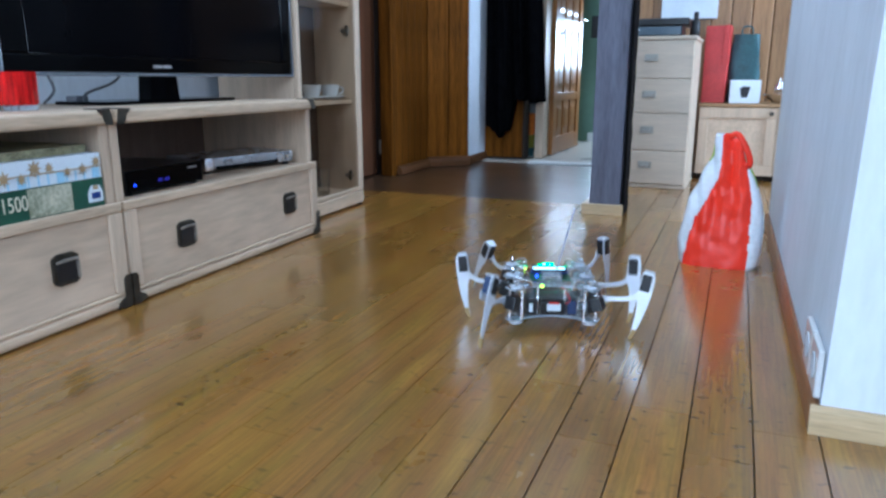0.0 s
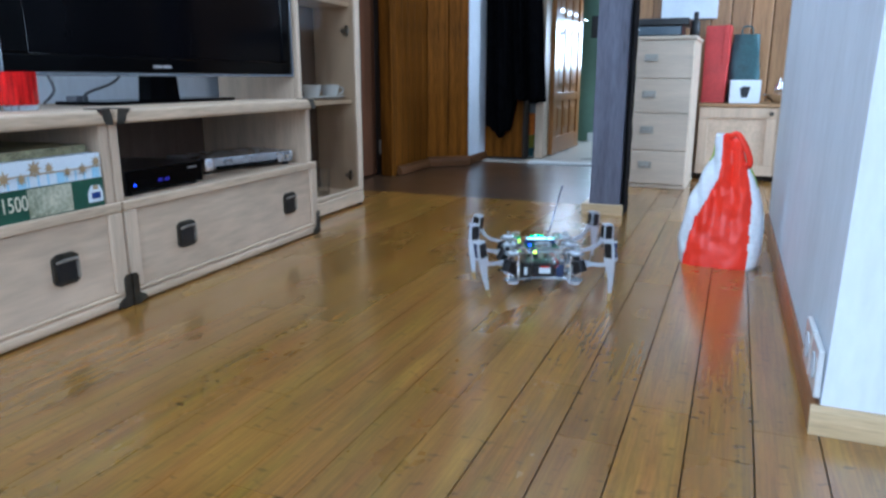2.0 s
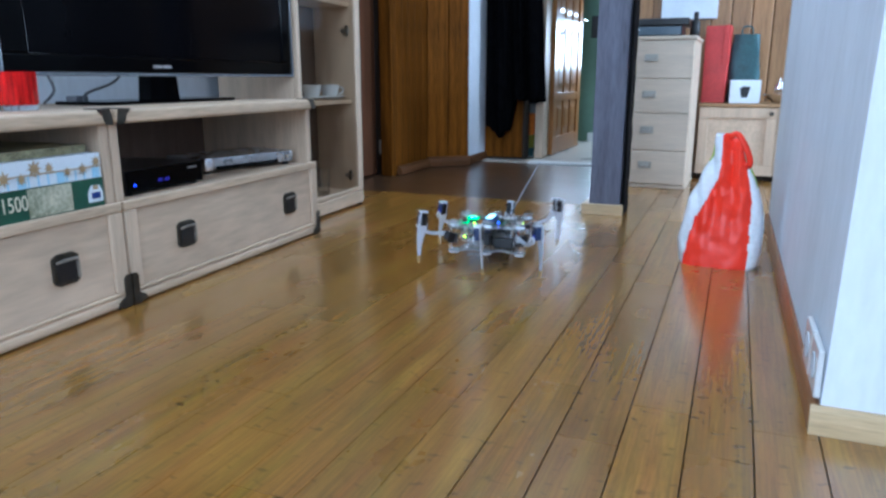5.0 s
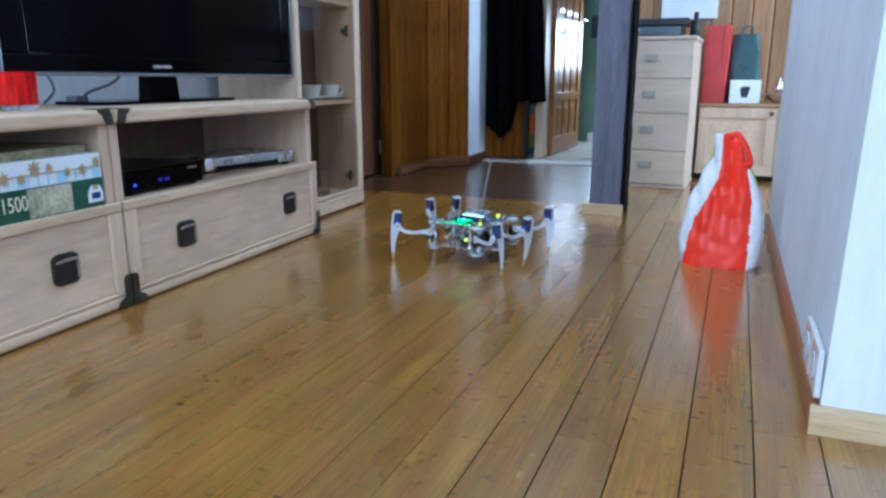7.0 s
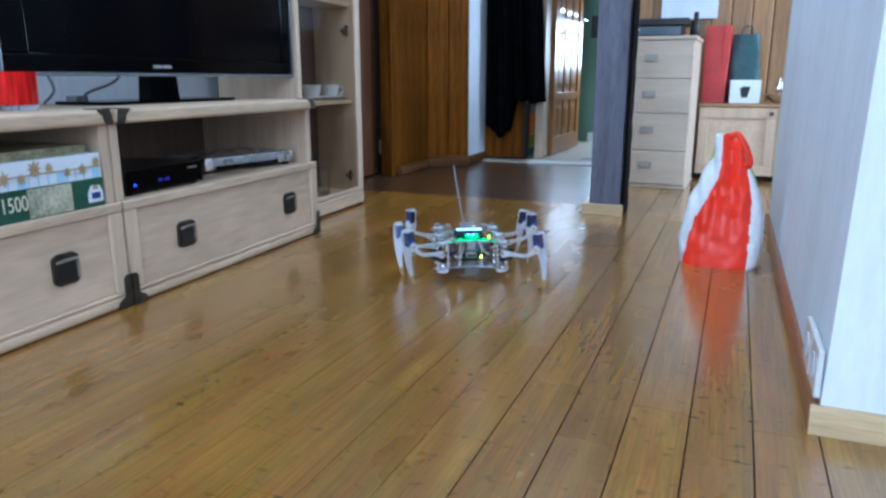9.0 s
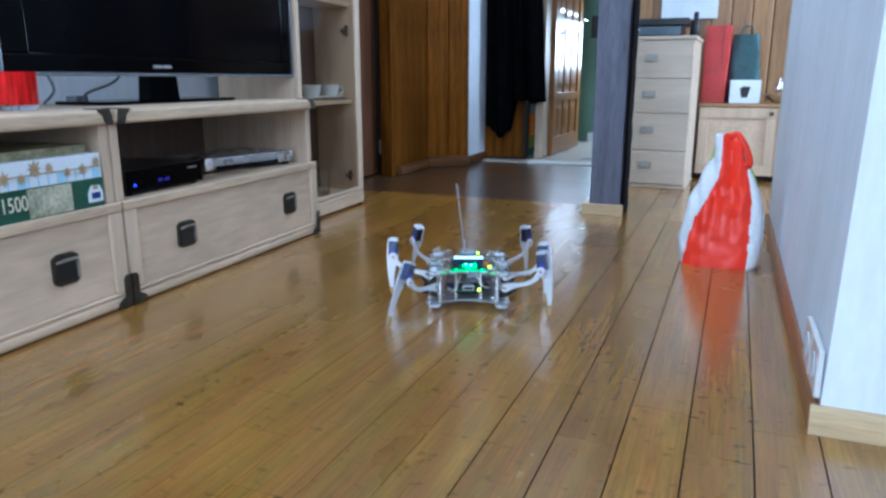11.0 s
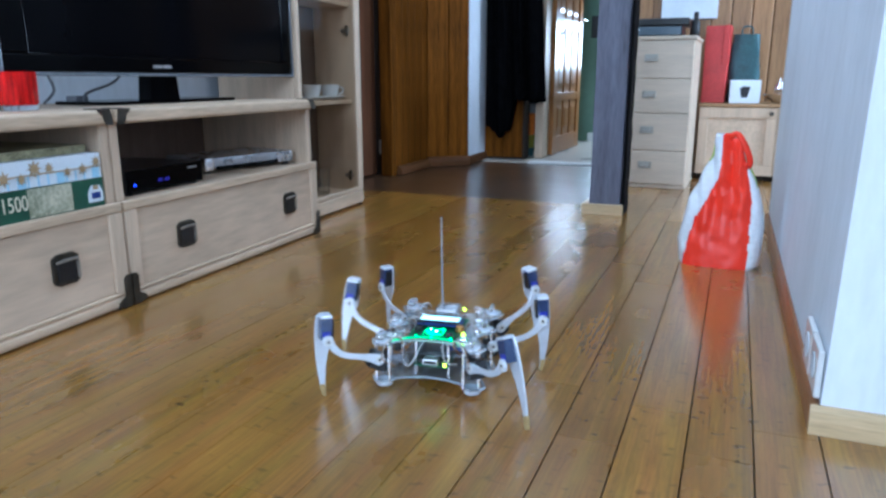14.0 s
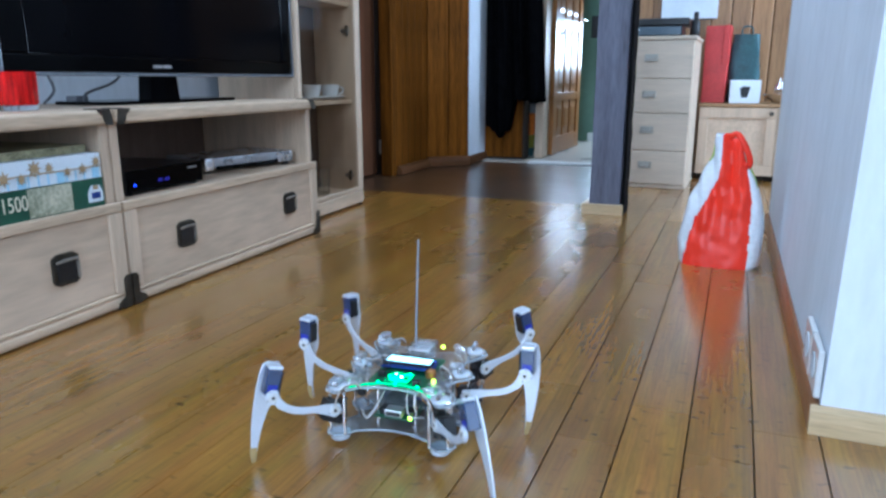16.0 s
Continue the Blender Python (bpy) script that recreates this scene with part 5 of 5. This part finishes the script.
def leg_parts(rb, s):
    """One upper arm and one shin; local x points out along the leg, s * y towards the robot's front."""
    def Y(a, b, *rest, **k):
        x0, x1, z0, z1 = rest
        return B(x0, x1, min(s * a, s * b), max(s * a, s * b), z0, z1, **k)

    fe = new("femur", ARM_ME[s])
    fe.parent, fe["label"] = rb, "milky acrylic upper leg arm with round ends"
    for x in (0.0, FEMUR):
        part("joint_bolt", rod(bmesh.new(), (x, s * 0.0158, 0), (x, s * 0.017, 0), 0.0026, seg=10), BRONZE, fe)
        part("horn_disc", rod(bmesh.new(), (x, s * 0.0149, 0), (x, s * 0.0158, 0), 0.0072, seg=18), PORCELAIN, fe, smooth=True)
        for k in range(4):
            a = math.pi / 4 + k * math.pi / 2
            part("rivet", rod(bmesh.new(), (x + 0.0092 * math.cos(a), s * 0.0149, 0.0092 * math.sin(a)), (x + 0.0092 * math.cos(a), s * 0.0153, 0.0092 * math.sin(a)), 0.0009, seg=6), BRONZE, fe)
    sv = part("lift_servo", Y(-0.014, 0.0112, -0.011, 0.012, -0.02, 0.009, bevel=0.0012), SERVO_BLACK, fe, "black lifting servo")
    part("servo_ears", Y(0.004, 0.0064, -0.0145, 0.0155, -0.018, 0.007), SERVO_BLACK, sv)
    part("servo_label", Y(-0.008, 0.004, -0.0116, -0.0111, -0.014, 0.004), SERVO_BLUE, sv)
    ti = new("tibia", CLAW_ME[s])
    ti.parent, ti["label"] = rb, "milky acrylic curved shin blade"
    sv = part("knee_servo", Y(-0.0076, 0.0105, -0.008, 0.0125, 0.002, 0.0395, bevel=0.0014), SERVO_BLUE, ti, "glossy dark blue knee servo")
    part("servo_back", Y(-0.0145, -0.0109, -0.0086, 0.0116, 0.003, 0.0395, bevel=0.0025), SERVO_BLACK, sv, "dark servo back set through the blade")
    part("servo_side", Y(-0.0072, 0.009, -0.0112, -0.0082, 0.004, 0.036, bevel=0.001), SERVO_BLACK, sv, "black servo side")
    part("servo_cap", Y(-0.0076, 0.0112, -0.0085, 0.0132, 0.0397, 0.0445, bevel=0.0014), FROST, sv, "pale servo top")
    part("servo_label", Y(0.0106, 0.0111, -0.005, 0.009, 0.008, 0.017), LABEL_BLUE, sv, "violet-blue label")
    part("servo_horn", rod(bmesh.new(), (0, s * 0.0106, 0), (0, s * 0.0117, 0), 0.0085, seg=16), FROST, sv, smooth=True)
    part("foot_tip", slab(bmesh.new(), [(-0.0038, -0.1075), (0.0014, -0.1075), (0.0062, -0.095), (0.0082, -0.085), (-0.0012, -0.085), (-0.003, -0.1)], -s * 0.0122 if s > 0 else 0.0064, -s * 0.0064 if s > 0 else 0.0122, "y"), BRASS_TIP, ti, "ochre foot tip")
    return fe, ti


ROBOT = robot()
LEGS = {key: leg_parts(ROBOT, 1 if HIPS[key][0] > 0 else -1) for key in HIPS}


# ---- floorboards ----
def plank_mesh(length, gap, width=0.0947):
    bm = bmesh.new()
    w = width - gap
    v = []
    for x, z in ((0, -0.015), (0, -0.0004), (0.00005, 0), (w - 0.00005, 0), (w, -0.0004), (w, -0.015)):
        v.append((bm.verts.new((x, 0.0004, z)), bm.verts.new((x, length - 0.0004, z))))
    for a, b in zip(v, v[1:]):
        bm.faces.new((a[0], a[1], b[1], b[0]))
    bm.faces.new([a for a, b in v]), bm.faces.new([b for a, b in v][::-1])
    bmesh.ops.recalc_face_normals(bm, faces=bm.faces)
    return bm


def floorboards():
    rnd = random.Random(11)
    width, length = 0.0947, 0.92
    root = thing("floor", Matrix(), "glossy honey-brown bamboo plank floor", "floor", kind="structure")
    # the joints by the plastered wall have opened a little
    wide, tight = 0.0024, 0.0012
    shared = {g: mesh("plank", plank_mesh(length, g), BAMBOO) for g in (wide, tight)}
    verts, faces = [], []
    for k in range(-31, 23):
        x0 = 0.164 - width * (k + 1)
        if x0 < -1.95 or x0 > 3.0:
            continue
        gap = wide if x0 > -0.45 else tight
        end = 3.07 if x0 < -0.5 else 4.44
        y = -3.0 - rnd.uniform(0, length)
        while y < end:
            a, b = max(y, -3.0), min(y + length, end)
            y += length
            if b - a < 0.02:
                continue
            if -1.6 < x0 < 0.45 and b > 0.3:
                ob = new("plank", shared[gap] if b - a > length - 1e-4 else mesh("plank", plank_mesh(b - a, gap), BAMBOO))
                ob.parent, ob.matrix_basis = root, pose(x0, a, 0)
            else:
                bm = plank_mesh(b - a, gap)
                n = len(verts)
                bm.verts.index_update()
                verts += [(v.co.x + x0, v.co.y + a, v.co.z) for v in bm.verts]
                faces += [tuple(v.index + n for v in f.verts) for f in bm.faces]
                bm.free()
    me = bpy.data.meshes.new("far_planks")
    me.from_pydata(verts, [], faces)
    me.materials.append(BAMBOO)
    rest = new("far_planks", me)
    rest.parent = root
    rest["kind"] = "stuff"


floorboards()


# ---- what moves ----
# seconds, place on the floor, heading (0 degrees: away along the planks, counter-clockwise)
PATH_OUT = [(0, -0.372, 1.548, 19.5), (0.5, -0.391, 1.634, 18), (1, -0.417, 1.694, 18), (1.5, -0.444, 1.768, 19), (2, -0.471, 1.842, 21.5), (2.5, -0.491, 1.892, 31.4),
            (3, -0.525, 1.928, 43), (3.5, -0.570, 1.960, 50.5), (4, -0.608, 1.963, 68.5), (4.2, -0.625, 1.979, 74.5), (5.25, -0.688, 1.995, 105), (6.3, -0.744, 2.0, 143.5)]
PATH_BACK = [(6.5, -0.735, 1.993, 149), (7, -0.728, 2.001, 164), (7.5, -0.737, 2.027, 188), (8, -0.719, 1.985, 201), (8.5, -0.694, 1.891, 206.5), (9, -0.668, 1.819, 206.2), (9.2, -0.658, 1.799, 205.5),
             (11.3, -0.574, 1.555, 199.3), (12, -0.546, 1.449, 197), (12.5, -0.526, 1.368, 194), (13, -0.508, 1.296, 192), (13.5, -0.490, 1.216, 190), (14, -0.477, 1.141, 188.5), (14.5, -0.467, 1.073, 187.8),
             (15, -0.455, 1.013, 186.7), (15.5, -0.450, 0.972, 185.2), (16, -0.446, 0.938, 185.2)]
PATH = PATH_OUT + PATH_BACK
# the moments at which each pair of legs starts its step
STEPS_A = (-0.85, -0.03, 0.79, 1.6, 2.55, 3.47, 4.3, 5.15, 6.0, 6.97, 7.75, 8.66, 9.52, 10.4, 11.3, 12.18, 13.0, 13.87, 14.8, 16.4)
STEPS_B = (-0.55, 0.27, 1.08, 1.95, 2.88, 3.78, 4.6, 5.45, 6.38, 7.25, 8.1, 8.96, 9.82, 10.7, 11.54, 12.38, 13.18, 14.1, 15.15, 16.6)
STEPS_C = (-0.28, 0.55, 1.37, 2.2, 3.2, 4.05, 4.9, 5.75, 6.63, 7.5, 8.38, 9.24, 10.1, 10.98, 11.86, 12.68, 13.5, 14.36, 15.75, 16.8)
STEPS = {"rm": STEPS_A, "lr": STEPS_A, "rf": STEPS_B, "lm": STEPS_B, "lf": STEPS_C, "rr": STEPS_C}
REST = {"rf": (0.168, 0.186), "rm": (0.194, -0.01), "rr": (0.168, -0.19), "lf": (-0.184, 0.182), "lm": (-0.189, -0.01), "lr": (-0.168, -0.19)}
SWING, LIFT = 0.24, 0.022


def stance(t):
    """How far the body is pushed up on its legs: higher while it turns round."""
    def ease(a, b):
        q = min(1, max(0, (t - a) / (b - a)))
        return q * q * (3 - 2 * q)
    return 0.012 + 0.018 * ease(2.6, 3.8) - 0.008 * ease(6.5, 7.4) - 0.022 * ease(8.8, 11.2)


def body_at(t):
    """Place and heading of the body at a moment, smoothly between the rows of its path."""
    i = max(0, min(len(PATH) - 2, sum(1 for r in PATH if r[0] <= t) - 1))
    a, b = PATH[i], PATH[i + 1]
    p, n = PATH[max(0, i - 1)], PATH[min(len(PATH) - 1, i + 2)]
    h = b[0] - a[0]
    q = (t - a[0]) / h
    out = []
    for k in (1, 2, 3):
        ma = (b[k] - p[k]) / (b[0] - p[0]) * h
        mb = (n[k] - a[k]) / (n[0] - a[0]) * h
        if 0 <= q <= 1:
            out.append(a[k] * (2 * q ** 3 - 3 * q * q + 1) + ma * (q ** 3 - 2 * q * q + q) + b[k] * (3 * q * q - 2 * q ** 3) + mb * (q ** 3 - q * q))
        else:
            out.append(a[k] + (b[k] - a[k]) * q)
    return pose(out[0], out[1], stance(t), 0, 0, out[2])


def foothold(key, k):
    """Where a leg stands after its step k: its rest place half way through that stance."""
    s = STEPS[key]
    end = s[k + 1] if k + 1 < len(s) else s[k] + 0.8
    mid = (s[k] + SWING + end) / 2
    wide = 0.965 + 0.035 * min(1, max(0, (mid - 9.0) / 2.3))
    p = body_at(min(max(mid, -0.4), 16.4)) @ Vector((REST[key][0] * wide, REST[key][1] * wide, 0))
    p.z = 0
    return p


def foot_at(key, t):
    s = STEPS[key]
    k = max(i for i in range(len(s)) if s[i] <= t or i == 0)
    q = (t - s[k]) / SWING
    if q >= 1 or k == 0:
        return foothold(key, k)
    e = q * q * (3 - 2 * q)
    p = foothold(key, k - 1).lerp(foothold(key, k), e)
    p.z = LIFT * math.sin(math.pi * min(1, q))
    return p


def leg_pose(key, foot):
    """Poses of upper arm and shin, in the body's space, for a foot there."""
    hx, hy = HIPS[key]
    d = Vector((foot.x - hx, foot.y - hy, 0))
    turn = math.atan2(d.y, d.x)
    r, h = d.length - COXA, foot.z - HIP_Z
    span = min(max(math.hypot(r, h), 0.03), FEMUR + TIBIA - 0.002)
    lift = math.atan2(h, r) + math.acos((FEMUR ** 2 + span ** 2 - TIBIA ** 2) / (2 * FEMUR * span))
    kr, kz = FEMUR * math.cos(lift), FEMUR * math.sin(lift)
    lean = math.atan2(span * math.cos(math.atan2(h, r)) - kr, kz - span * math.sin(math.atan2(h, r)))
    base = Matrix.Translation((hx, hy, HIP_Z)) @ Matrix.Rotation(turn, 4, "Z") @ Matrix.Translation((COXA, 0, 0))
    upper = base @ Matrix.Rotation(-lift, 4, "Y")
    shin = base @ Matrix.Translation((kr, 0, kz)) @ Matrix.Rotation(-lean, 4, "Y")
    return upper, shin


def motions():
    times = [i / 15 for i in range(241)]
    walk(ROBOT, [(t, body_at(t)) for t in times])
    for key, (fe, ti) in LEGS.items():
        poses = [(t, leg_pose(key, body_at(t).inverted() @ foot_at(key, t))) for t in times]
        walk(fe, [(t, p[0]) for t, p in poses])
        walk(ti, [(t, p[1]) for t, p in poses])


motions()
